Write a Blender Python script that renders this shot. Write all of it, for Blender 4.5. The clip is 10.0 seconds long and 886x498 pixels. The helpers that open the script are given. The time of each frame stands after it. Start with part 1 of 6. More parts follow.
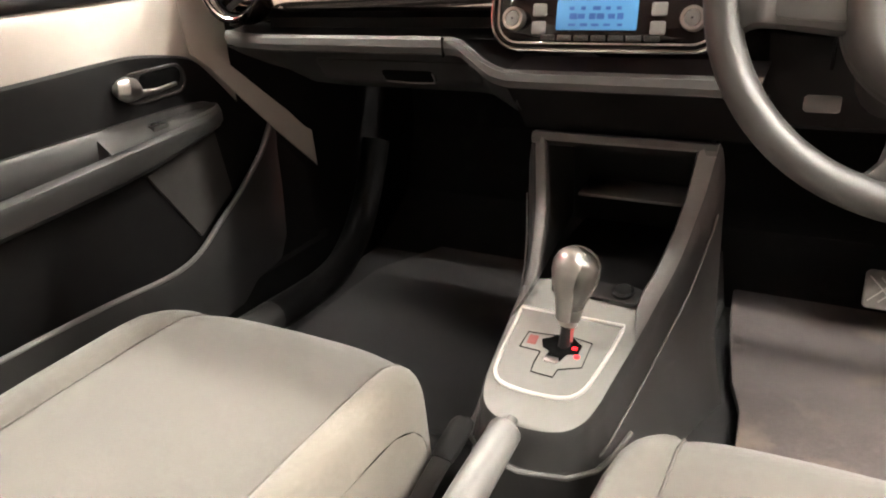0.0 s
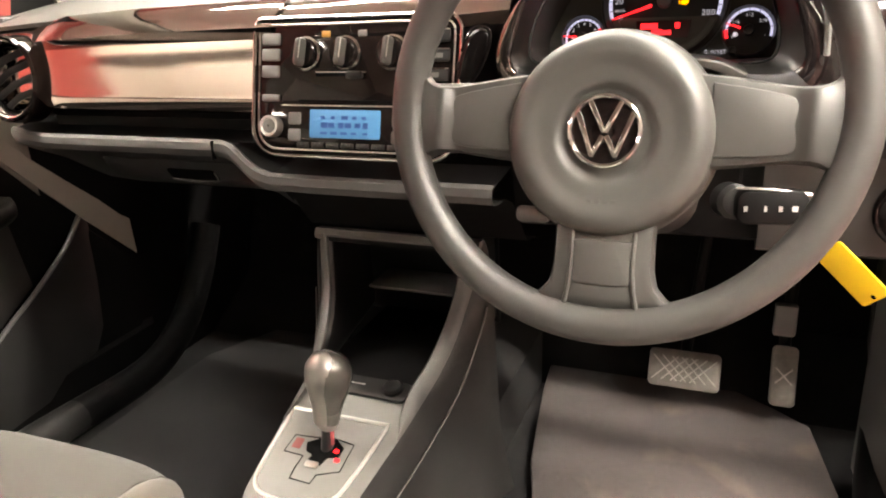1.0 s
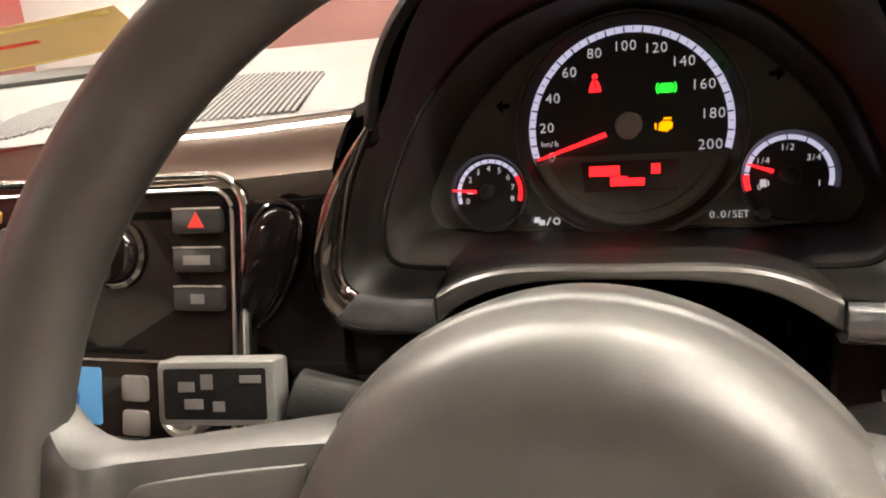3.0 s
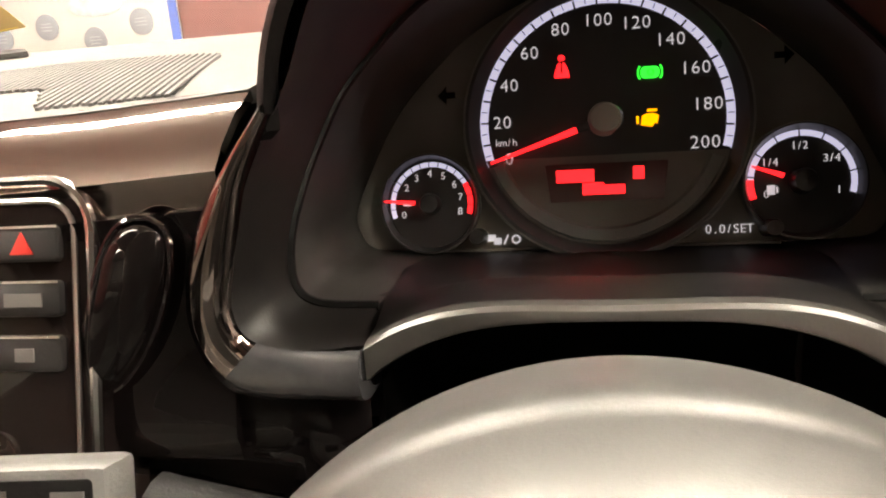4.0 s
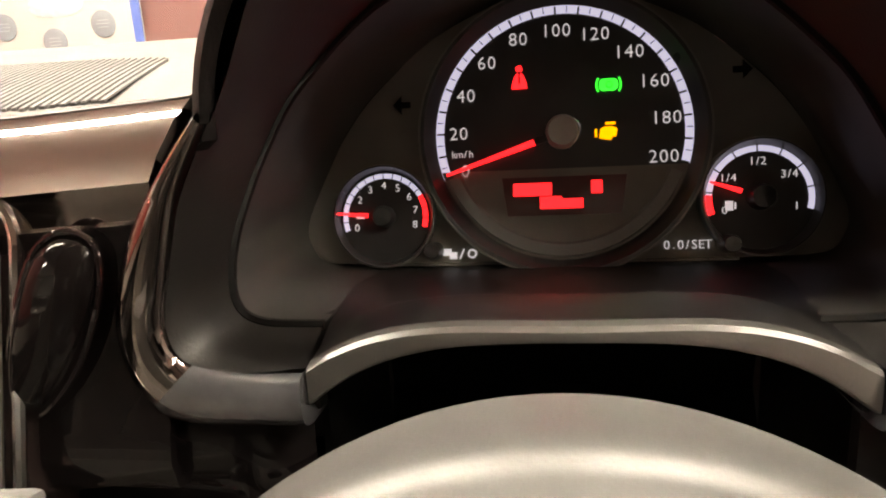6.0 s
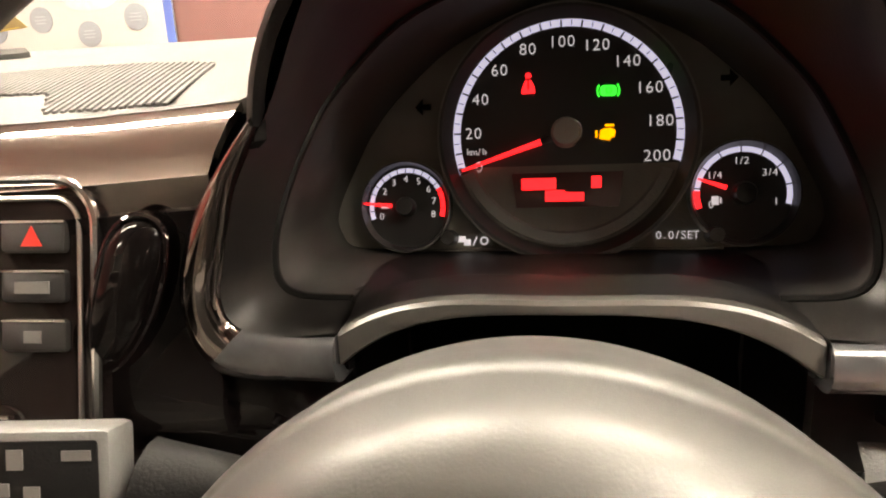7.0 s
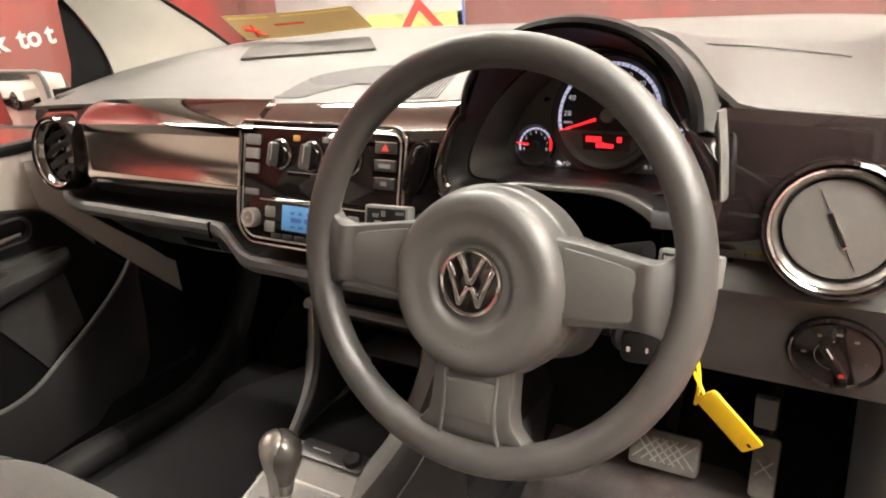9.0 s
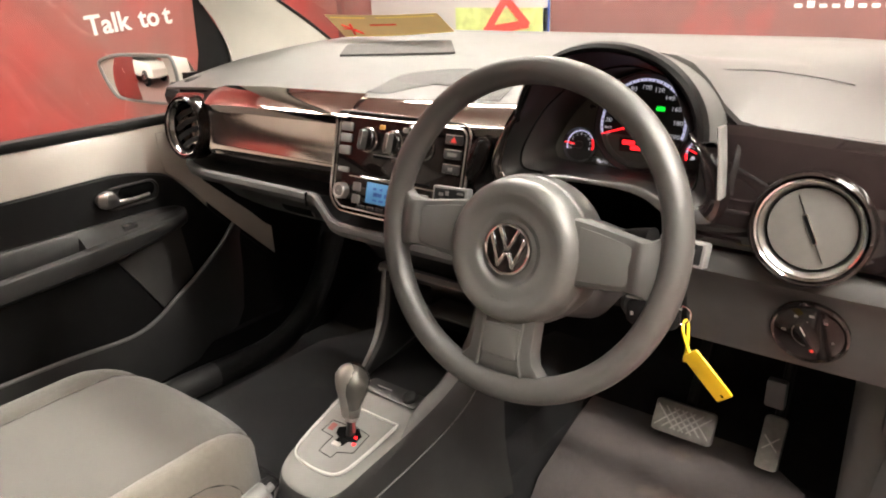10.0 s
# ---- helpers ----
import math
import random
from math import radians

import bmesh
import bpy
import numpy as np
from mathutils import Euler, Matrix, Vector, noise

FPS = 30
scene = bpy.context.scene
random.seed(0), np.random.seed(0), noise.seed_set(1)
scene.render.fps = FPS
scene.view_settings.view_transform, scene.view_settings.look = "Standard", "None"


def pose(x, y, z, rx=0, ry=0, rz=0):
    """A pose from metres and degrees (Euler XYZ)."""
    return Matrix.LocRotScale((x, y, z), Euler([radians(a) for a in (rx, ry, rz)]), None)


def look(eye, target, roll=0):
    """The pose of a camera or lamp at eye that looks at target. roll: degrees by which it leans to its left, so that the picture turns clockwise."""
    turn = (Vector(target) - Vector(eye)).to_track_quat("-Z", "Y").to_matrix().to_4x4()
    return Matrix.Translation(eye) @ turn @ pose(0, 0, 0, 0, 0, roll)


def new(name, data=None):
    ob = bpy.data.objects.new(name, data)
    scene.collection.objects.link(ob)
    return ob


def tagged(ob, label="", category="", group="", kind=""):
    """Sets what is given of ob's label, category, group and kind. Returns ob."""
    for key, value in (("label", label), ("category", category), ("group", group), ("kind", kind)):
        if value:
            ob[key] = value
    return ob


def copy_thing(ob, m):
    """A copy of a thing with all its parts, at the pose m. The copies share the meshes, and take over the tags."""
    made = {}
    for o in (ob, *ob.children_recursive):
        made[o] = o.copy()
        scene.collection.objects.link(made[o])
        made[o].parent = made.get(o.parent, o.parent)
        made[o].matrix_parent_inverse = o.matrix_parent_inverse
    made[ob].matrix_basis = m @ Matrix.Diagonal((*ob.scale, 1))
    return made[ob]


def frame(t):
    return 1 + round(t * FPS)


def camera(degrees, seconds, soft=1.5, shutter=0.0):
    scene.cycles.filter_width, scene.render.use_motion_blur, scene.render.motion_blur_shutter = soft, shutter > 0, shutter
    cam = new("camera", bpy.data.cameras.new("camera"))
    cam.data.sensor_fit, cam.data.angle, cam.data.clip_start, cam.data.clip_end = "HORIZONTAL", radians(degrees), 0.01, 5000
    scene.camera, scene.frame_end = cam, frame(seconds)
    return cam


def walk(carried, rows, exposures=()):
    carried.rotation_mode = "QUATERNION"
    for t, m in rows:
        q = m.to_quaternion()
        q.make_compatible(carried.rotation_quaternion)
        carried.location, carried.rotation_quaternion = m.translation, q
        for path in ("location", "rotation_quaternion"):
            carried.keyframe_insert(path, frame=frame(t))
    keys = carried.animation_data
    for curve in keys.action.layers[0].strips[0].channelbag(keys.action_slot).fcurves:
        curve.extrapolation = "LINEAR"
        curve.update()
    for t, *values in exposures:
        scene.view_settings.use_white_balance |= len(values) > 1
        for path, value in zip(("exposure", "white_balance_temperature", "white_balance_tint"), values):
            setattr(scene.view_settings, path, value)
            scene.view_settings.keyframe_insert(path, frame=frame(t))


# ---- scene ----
cam = camera(63.2, 10.0, soft=2.0)
PATH = [
    (0, (0.242, -0.621, 0.985), (-0.68, 0.949, 0.158), -4.2),
    (0.5, (0.35, -0.57, 1.005), (-0.454, 1.096, 0.244), -2.8),
    (1, (0.402, -0.534, 1.027), (-0.329, 1.193, 0.33), -3.1),
    (1.5, (0.386, -0.464, 1.053), (-0.239, 1.332, 0.432), -3.4),
    (2, (0.346, -0.326, 1.085), (-0.242, 1.499, 0.518), -4.8),
    (2.5, (0.34, -0.212, 1.063), (-0.244, 1.619, 0.51), -5.1),
    (3, (0.327, -0.12, 1.05), (-0.225, 1.725, 0.51), -5.3),
    (4.5, (0.297, -0.017, 1.025), (-0.004, 1.893, 0.513), -3.9),
    (5, (0.301, -0.015, 1.031), (0.015, 1.897, 0.52), -3.6),
    (5.5, (0.303, -0.015, 1.028), (0.032, 1.903, 0.531), -3.3),
    (7, (0.316, -0.057, 1.037), (-0.026, 1.844, 0.518), -3.2),
    (7.5, (0.337, -0.145, 1.049), (-0.065, 1.745, 0.533), -2.3),
    (8, (0.419, -0.268, 1.086), (-0.128, 1.578, 0.544), -3.1),
    (8.5, (0.496, -0.366, 1.106), (-0.298, 1.375, 0.526), -3.0),
    (9, (0.581, -0.459, 1.145), (-0.42, 1.13, 0.456), -3.9),
    (9.5, (0.648, -0.531, 1.162), (-0.455, 0.975, 0.445), -3.0),
    (10, (0.7, -0.588, 1.188), (-0.466, 0.873, 0.479), -2.0),
]
EXPOSURES = [(0.0, 0.68, 6400), (1.0, 0.63, 6700), (2.5, 0.2, 6700), (4.5, 0.35, 7100), (5.5, 0.35, 7200), (7.5, 0.35, 7200), (8.5, 0.2, 6700), (10.0, 0.1, 6400)]
walk(cam, [(t, look(eye, target, roll)) for t, eye, target, roll in PATH], EXPOSURES)

# ---- light and world ----
CX = -0.005           # middle of the dashboard's fittings
world = bpy.data.worlds.new("world")
scene.world = world
world.use_nodes = True
world.node_tree.nodes["Background"].inputs[0].default_value = (0.9, 0.85, 0.78, 1)
world.node_tree.nodes["Background"].inputs[1].default_value = 0.08


# ---- materials ----
def mat(name, base, rough=0.5, metal=0.0, spread=0.12, scale=60.0, bump=0.0, bump_scale=900.0, coat=0.0, emit=0.0, wear=0.0, spec=0.5, sheen=0.0):
    m = bpy.data.materials.new(name)
    m.use_nodes = True
    nt = m.node_tree
    bs = nt.nodes["Principled BSDF"]
    tc = nt.nodes.new("ShaderNodeTexCoord")
    n1 = nt.nodes.new("ShaderNodeTexNoise")
    n1.inputs["Scale"].default_value, n1.inputs["Detail"].default_value = scale, 6
    n2 = nt.nodes.new("ShaderNodeTexNoise")
    n2.inputs["Scale"].default_value, n2.inputs["Detail"].default_value = scale / 9, 3
    nt.links.new(tc.outputs["Object"], n1.inputs["Vector"])
    nt.links.new(tc.outputs["Object"], n2.inputs["Vector"])
    add = nt.nodes.new("ShaderNodeMath")
    add.operation = "ADD"
    nt.links.new(n1.outputs["Fac"], add.inputs[0])
    nt.links.new(n2.outputs["Fac"], add.inputs[1])
    ramp = nt.nodes.new("ShaderNodeMapRange")
    ramp.inputs["From Min"].default_value, ramp.inputs["From Max"].default_value = 0.6, 1.4
    ramp.inputs["To Min"].default_value, ramp.inputs["To Max"].default_value = 1 - spread, 1 + spread
    nt.links.new(add.outputs[0], ramp.inputs["Value"])
    mul = nt.nodes.new("ShaderNodeVectorMath")
    mul.operation = "SCALE"
    mul.inputs[0].default_value = base
    nt.links.new(ramp.outputs[0], mul.inputs["Scale"])
    nt.links.new(mul.outputs[0], bs.inputs["Base Color"])
    rr = nt.nodes.new("ShaderNodeMapRange")
    rr.inputs["From Min"].default_value, rr.inputs["From Max"].default_value = 0.35, 0.65
    rr.inputs["To Min"].default_value, rr.inputs["To Max"].default_value = max(0.01, rough - 0.03 - wear), min(1, rough + 0.03)
    nt.links.new(n2.outputs["Fac"], rr.inputs["Value"])
    nt.links.new(rr.outputs[0], bs.inputs["Roughness"])
    bs.inputs["Metallic"].default_value = metal
    bs.inputs["Specular IOR Level"].default_value = spec
    if coat:
        bs.inputs["Coat Weight"].default_value, bs.inputs["Coat Roughness"].default_value = coat, 0.04
    if sheen:
        bs.inputs["Sheen Weight"].default_value, bs.inputs["Sheen Roughness"].default_value = sheen, 0.5
    if bump:
        n3 = nt.nodes.new("ShaderNodeTexNoise")
        n3.inputs["Scale"].default_value, n3.inputs["Detail"].default_value = bump_scale, 3
        nt.links.new(tc.outputs["Object"], n3.inputs["Vector"])
        b = nt.nodes.new("ShaderNodeBump")
        b.inputs["Strength"].default_value, b.inputs["Distance"].default_value = bump, 0.0008
        nt.links.new(n3.outputs["Fac"], b.inputs["Height"])
        nt.links.new(b.outputs[0], bs.inputs["Normal"])
    if emit:
        bs.inputs["Emission Color"].default_value = (*base, 1)
        bs.inputs["Emission Strength"].default_value = emit
    return m


def glow(name, colour, strength):
    m = bpy.data.materials.new(name)
    m.use_nodes = True
    bs = m.node_tree.nodes["Principled BSDF"]
    bs.inputs["Base Color"].default_value = (*[min(1, c * 0.6) for c in colour], 1)
    bs.inputs["Emission Color"].default_value = (*colour, 1)
    bs.inputs["Emission Strength"].default_value = strength
    return m


def clear_glass(name, tint=(1, 1, 1), amount=0.06):
    m = bpy.data.materials.new(name)
    m.use_nodes = True
    nt = m.node_tree
    nt.nodes.remove(nt.nodes["Principled BSDF"])
    out = nt.nodes["Material Output"]
    tr, gl, mix = nt.nodes.new("ShaderNodeBsdfTransparent"), nt.nodes.new("ShaderNodeBsdfGlossy"), nt.nodes.new("ShaderNodeMixShader")
    tr.inputs[0].default_value = (*tint, 1)
    gl.inputs["Roughness"].default_value = 0.02
    mix.inputs[0].default_value = amount
    nt.links.new(tr.outputs[0], mix.inputs[1])
    nt.links.new(gl.outputs[0], mix.inputs[2])
    nt.links.new(mix.outputs[0], out.inputs["Surface"])
    return m


PAD = mat("pad_plastic", (0.078, 0.076, 0.0715), 0.5, spread=0.08, scale=40, bump=0.35, bump_scale=700)
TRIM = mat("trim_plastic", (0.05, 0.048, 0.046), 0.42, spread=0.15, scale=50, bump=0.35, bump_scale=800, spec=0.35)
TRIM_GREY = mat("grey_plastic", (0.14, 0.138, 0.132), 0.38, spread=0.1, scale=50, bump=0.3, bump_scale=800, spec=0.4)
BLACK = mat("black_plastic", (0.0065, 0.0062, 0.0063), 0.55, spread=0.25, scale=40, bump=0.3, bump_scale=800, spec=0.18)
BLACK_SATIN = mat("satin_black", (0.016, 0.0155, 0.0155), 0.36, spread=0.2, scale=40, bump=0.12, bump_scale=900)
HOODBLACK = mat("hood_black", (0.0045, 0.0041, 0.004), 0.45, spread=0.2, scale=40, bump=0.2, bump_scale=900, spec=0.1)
# near black for seams and dark marks; inside hollows it stands in for shade
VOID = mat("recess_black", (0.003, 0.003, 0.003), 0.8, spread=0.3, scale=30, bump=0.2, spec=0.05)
# fascia lacquers: bright reflections are put into the paler metal colours
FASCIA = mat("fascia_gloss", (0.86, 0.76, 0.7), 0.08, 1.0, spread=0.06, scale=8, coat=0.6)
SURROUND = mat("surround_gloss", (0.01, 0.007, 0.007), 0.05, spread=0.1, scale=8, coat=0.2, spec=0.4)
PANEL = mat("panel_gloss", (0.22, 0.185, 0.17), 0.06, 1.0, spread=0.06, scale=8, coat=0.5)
LINER = mat("liner_plastic", (0.0105, 0.0094, 0.0086), 0.46, spread=0.15, scale=40, bump=0.12, bump_scale=900, spec=0.5)
LEDGEP = mat("ledge_plastic", (0.072, 0.071, 0.0685), 0.55, spread=0.1, scale=50, bump=0.2, bump_scale=800)
LIP = mat("lip_satin", (0.062, 0.059, 0.054), 0.3, spread=0.15, scale=60, bump=0.12, bump_scale=800, spec=0.8)
WORN = mat("worn_satin", (0.055, 0.055, 0.058), 0.24, spread=0.35, scale=120, wear=0.1, spec=0.9, coat=0.3)
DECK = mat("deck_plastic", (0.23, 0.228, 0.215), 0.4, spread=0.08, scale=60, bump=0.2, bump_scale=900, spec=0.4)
FRAMESILVER = mat("frame_silver", (0.68, 0.67, 0.64), 0.35, 0.25, spread=0.05, scale=60)
SLOT = mat("slot_plastic", (0.045, 0.0425, 0.04), 0.75, spread=0.2, scale=60, bump=0.3, spec=0.2)
HUBGREY = mat("hub_grey", (0.33, 0.32, 0.3), 0.35, spread=0.05, scale=80)
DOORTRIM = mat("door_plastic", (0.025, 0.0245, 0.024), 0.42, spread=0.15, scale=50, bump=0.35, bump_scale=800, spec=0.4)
DARKWALL = mat("grey_wall_paint", (0.24, 0.215, 0.2), 0.6, spread=0.2, scale=5)
GLOSS = mat("gloss_black", (0.009, 0.0065, 0.006), 0.04, spread=0.15, scale=8, spec=0.3)
# same gloss with its reflection turned down, for parts that mirror dark things
INK = mat("gloss_dimmed", (0.005, 0.004, 0.004), 0.05, spread=0.15, scale=8, spec=0.15)
WHEEL = mat("wheel_vinyl", (0.043, 0.0415, 0.039), 0.43, spread=0.08, scale=70, bump=0.07, bump_scale=1300, spec=0.65)
PADVIN = mat("airbag_vinyl", (0.062, 0.0604, 0.0563), 0.42, spread=0.07, scale=70, bump=0.05, bump_scale=1300, spec=0.7)
CHROME = mat("chrome", (0.78, 0.77, 0.75), 0.12, 1.0, spread=0.06, scale=30)
DARKCHROME = mat("dark_chrome", (0.3, 0.29, 0.28), 0.15, 1.0, spread=0.06, scale=30)
SATIN = mat("satin_silver", (0.62, 0.6, 0.57), 0.3, 1.0, spread=0.08, scale=60)
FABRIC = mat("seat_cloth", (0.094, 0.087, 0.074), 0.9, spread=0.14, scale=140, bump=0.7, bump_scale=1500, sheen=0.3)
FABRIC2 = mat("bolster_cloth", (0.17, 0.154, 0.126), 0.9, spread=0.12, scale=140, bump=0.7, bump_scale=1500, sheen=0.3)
SEAM = mat("seam_thread", (0.12, 0.11, 0.1), 0.9, spread=0.2, scale=200)
PAINT = mat("cream_paint", (0.6, 0.56, 0.5), 0.22, spread=0.03, scale=20, coat=0.6)
PILLAR = mat("pillar_trim", (0.4, 0.385, 0.335), 0.6, spread=0.04, scale=30, bump=0.2, spec=0.3)
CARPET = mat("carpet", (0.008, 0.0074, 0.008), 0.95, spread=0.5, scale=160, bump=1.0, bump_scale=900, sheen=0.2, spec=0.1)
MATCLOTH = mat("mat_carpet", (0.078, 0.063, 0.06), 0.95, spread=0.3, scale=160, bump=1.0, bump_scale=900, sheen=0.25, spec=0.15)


def dusty(m, colour, size, start, amount):
    """Pale dirt in uneven patches over a material's own colour."""
    nt = m.node_tree
    bs = nt.nodes["Principled BSDF"]
    under = bs.inputs["Base Color"].links[0].from_socket
    tc, no = nt.nodes.new("ShaderNodeTexCoord"), nt.nodes.new("ShaderNodeTexNoise")
    no.inputs["Scale"].default_value, no.inputs["Detail"].default_value = size, 5
    nt.links.new(tc.outputs["Object"], no.inputs["Vector"])
    mr = nt.nodes.new("ShaderNodeMapRange")
    mr.inputs["From Min"].default_value, mr.inputs["From Max"].default_value = start, start + 0.14
    mr.inputs["To Max"].default_value = amount
    nt.links.new(no.outputs["Fac"], mr.inputs["Value"])
    mx = nt.nodes.new("ShaderNodeMixRGB")
    mx.inputs[2].default_value = (*colour, 1)
    nt.links.new(mr.outputs[0], mx.inputs[0])
    nt.links.new(under, mx.inputs[1])
    nt.links.new(mx.outputs[0], bs.inputs["Base Color"])


dusty(MATCLOTH, (0.2, 0.15, 0.12), 11, 0.56, 0.6)
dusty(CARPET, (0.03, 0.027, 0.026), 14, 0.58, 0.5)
dusty(TRIM, (0.09, 0.085, 0.08), 9, 0.6, 0.35)
RUBBER = mat("pedal_rubber", (0.15, 0.14, 0.125), 0.55, spread=0.3, scale=90, bump=0.5, bump_scale=600)
HEADLINER = mat("headliner", (0.3, 0.28, 0.25), 0.9, spread=0.06, scale=60, bump=0.4)
REDWALL = mat("red_wall", (0.24, 0.04, 0.035), 0.35, spread=0.2, scale=4)

dusty(REDWALL, (0.15, 0.075, 0.062), 0.9, 0.47, 0.85)
MAROON = mat("maroon_wall", (0.115, 0.045, 0.04), 0.35, spread=0.2, scale=4)
dusty(MAROON, (0.27, 0.03, 0.027), 1.6, 0.56, 0.8)
WHITEBOARD = mat("white_board", (0.34, 0.33, 0.315), 0.4, spread=0.03, scale=6)
CEIL = mat("ceiling_paint", (0.62, 0.585, 0.53), 0.8, spread=0.04, scale=8)
FLOORTILE = mat("showroom_floor", (0.21, 0.12, 0.105), 0.4, spread=0.08, scale=5)
YELLOW = mat("yellow_plastic", (0.66, 0.43, 0.004), 0.4, spread=0.06, scale=60)
DIALBLACK = mat("dial_black", (0.012, 0.011, 0.011), 0.5, spread=0.15, scale=80)
DIALDARK = mat("dial_surround", (0.05, 0.047, 0.043), 0.5, spread=0.12, scale=80, bump=0.2, spec=0.4)
DIALRIM = mat("dial_rim", (0.03, 0.029, 0.03), 0.3, spread=0.1, scale=80)
DIALGREY = mat("dial_grey", (0.13, 0.122, 0.108), 0.55, spread=0.1, scale=80, bump=0.2, spec=0.3)
DISCGREY = mat("disc_grey", (0.11, 0.105, 0.097), 0.36, spread=0.12, scale=60, bump=0.1)
GREYKEY = mat("button_grey", (0.145, 0.138, 0.13), 0.4, spread=0.08, scale=80, bump=0.15)
MIRROR = mat("mirror_glass", (0.85, 0.85, 0.85), 0.02, 1.0, spread=0.0)
MIRROR.node_tree.nodes["Principled BSDF"].inputs["Roughness"].default_value = 0.01
GLASS = clear_glass("clear_glass", (0.96, 0.97, 0.96), 0.07)
SCREEN = clear_glass("windscreen_glass", (0.95, 0.97, 0.95), 0.13)
PRINT_W = mat("print_white", (0.6, 0.59, 0.57), 0.6, spread=0.03)
PRINT_D = mat("print_grey", (0.15, 0.165, 0.19), 0.6, spread=0.08)
PRINT_P = mat("print_pale", (0.24, 0.25, 0.27), 0.6, spread=0.05)
PRINT_R = mat("print_red", (0.7, 0.03, 0.02), 0.5, spread=0.05)
LUM_W = glow("dial_white", (0.8, 0.78, 0.85), 0.5)
LUM_SCALE = glow("dial_scale", (0.7, 0.69, 0.95), 0.62)
LUM_R = glow("dial_red", (1.0, 0.015, 0.02), 2.2)
LUM_G = glow("lamp_green", (0.01, 0.9, 0.04), 1.6)
LUM_A = glow("lamp_amber", (1.0, 0.38, 0.0), 1.5)
LUM_LCD = glow("lcd_blue", (0.08, 0.27, 0.52), 0.32)
TUBE = glow("tube_light", (1.0, 0.94, 0.85), 140.0)


# ---- mesh helpers ----
def link_mesh(name, bm, material, smooth=35):
    me = bpy.data.meshes.new(name)
    bmesh.ops.recalc_face_normals(bm, faces=bm.faces)
    bm.to_mesh(me)
    bm.free()
    me.materials.append(material)
    if smooth:
        for p in me.polygons:
            p.use_smooth = True
        me.set_sharp_from_angle(angle=radians(smooth))
    return new(name, me)


def part(name, bm, material, parent=None, label="", smooth=35):
    ob = link_mesh(name, bm, material, smooth)
    if parent is not None:
        ob.parent = parent
        ob.matrix_parent_inverse = parent.matrix_basis.inverted() if parent.parent is None else (parent.parent.matrix_basis @ parent.matrix_parent_inverse @ parent.matrix_basis).inverted()
    if label:
        tagged(ob, label)
    return ob


def thing(name, label, category, at=(0, 0, 0), group="", kind=""):
    ob = new(name)
    ob.empty_display_size = 0.05
    ob.location = at
    ob.matrix_basis = Matrix.Translation(at)
    return tagged(ob, label, category, group, kind)


def solo(name, bm, material, label, category="", group="", kind="", smooth=35):
    return tagged(link_mesh(name, bm, material, smooth), label, category, group, kind)


def facing(x, y, z, tilt=0.0, yaw=0.0):
    """Local x right, y up along the face, z out of it towards the rear of the car; tilt: the top leans forward."""
    t = radians(tilt)
    m = Matrix(((1, 0, 0, 0), (0, math.sin(t), -math.cos(t), 0), (0, math.cos(t), math.sin(t), 0), (0, 0, 0, 1)))
    return Matrix.Translation((x, y, z)) @ Matrix.Rotation(radians(yaw), 4, "Z") @ m


ID = Matrix.Identity(4)


def loft(rings, closed=True, caps=True, bm=None, m=ID):
    bm = bm or bmesh.new()
    vs = [[bm.verts.new(m @ Vector(p)) for p in ring] for ring in rings]
    n = len(rings[0])
    for a, b in zip(vs, vs[1:]):
        for i in range(n if closed else n - 1):
            j = (i + 1) % n
            bm.faces.new((a[i], a[j], b[j], b[i]))
    if caps and closed:
        bm.faces.new(vs[0][::-1])
        bm.faces.new(vs[-1])
    return bm


def box(c, s, bevel=0.0, m=ID, bm=None, seg=2):
    b = bmesh.new()
    bmesh.ops.create_cube(b, size=1)
    for v in b.verts:
        v.co = Vector((v.co.x * s[0] + c[0], v.co.y * s[1] + c[1], v.co.z * s[2] + c[2]))
    if bevel:
        bmesh.ops.bevel(b, geom=b.edges[:], offset=min(bevel, min(s) * 0.49), segments=seg, affect="EDGES", profile=0.5)
    b.transform(m)
    return merge(bm, b)


def merge(bm, b):
    if bm is None:
        return b
    me = bpy.data.meshes.new("tmp")
    b.to_mesh(me)
    b.free()
    bm.from_mesh(me)
    bpy.data.meshes.remove(me)
    return bm


def circle(r, z=0.0, n=32, cx=0.0, cy=0.0, ry=None, a0=0.0, a1=360.0):
    full = abs(a1 - a0 - 360) < 1e-6
    return [(cx + r * math.cos(radians(a0 + (a1 - a0) * i / (n if full else n - 1))), cy + (ry or r) * math.sin(radians(a0 + (a1 - a0) * i / (n if full else n - 1))), z) for i in range(n)]


def lathe(profile, m=ID, n=40, caps=True, bm=None, sy=1.0, cx=0.0, cy=0.0):
    """profile: (radius, height) pairs about the local z axis."""
    return loft([circle(max(r, 1e-5), h, n, cx, cy, max(r, 1e-5) * sy) for r, h in profile], True, caps, bm, m)


def rrect(w, h, r, z=0.0, cx=0.0, cy=0.0, k=5):
    out = []
    for sx, sy, a in ((1, 1, 0), (-1, 1, 90), (-1, -1, 180), (1, -1, 270)):
        for i in range(k + 1):
            t = radians(a + 90 * i / k)
            out.append((cx + sx * (w / 2 - r) + r * math.cos(t), cy + sy * (h / 2 - r) + r * math.sin(t), z))
    return out


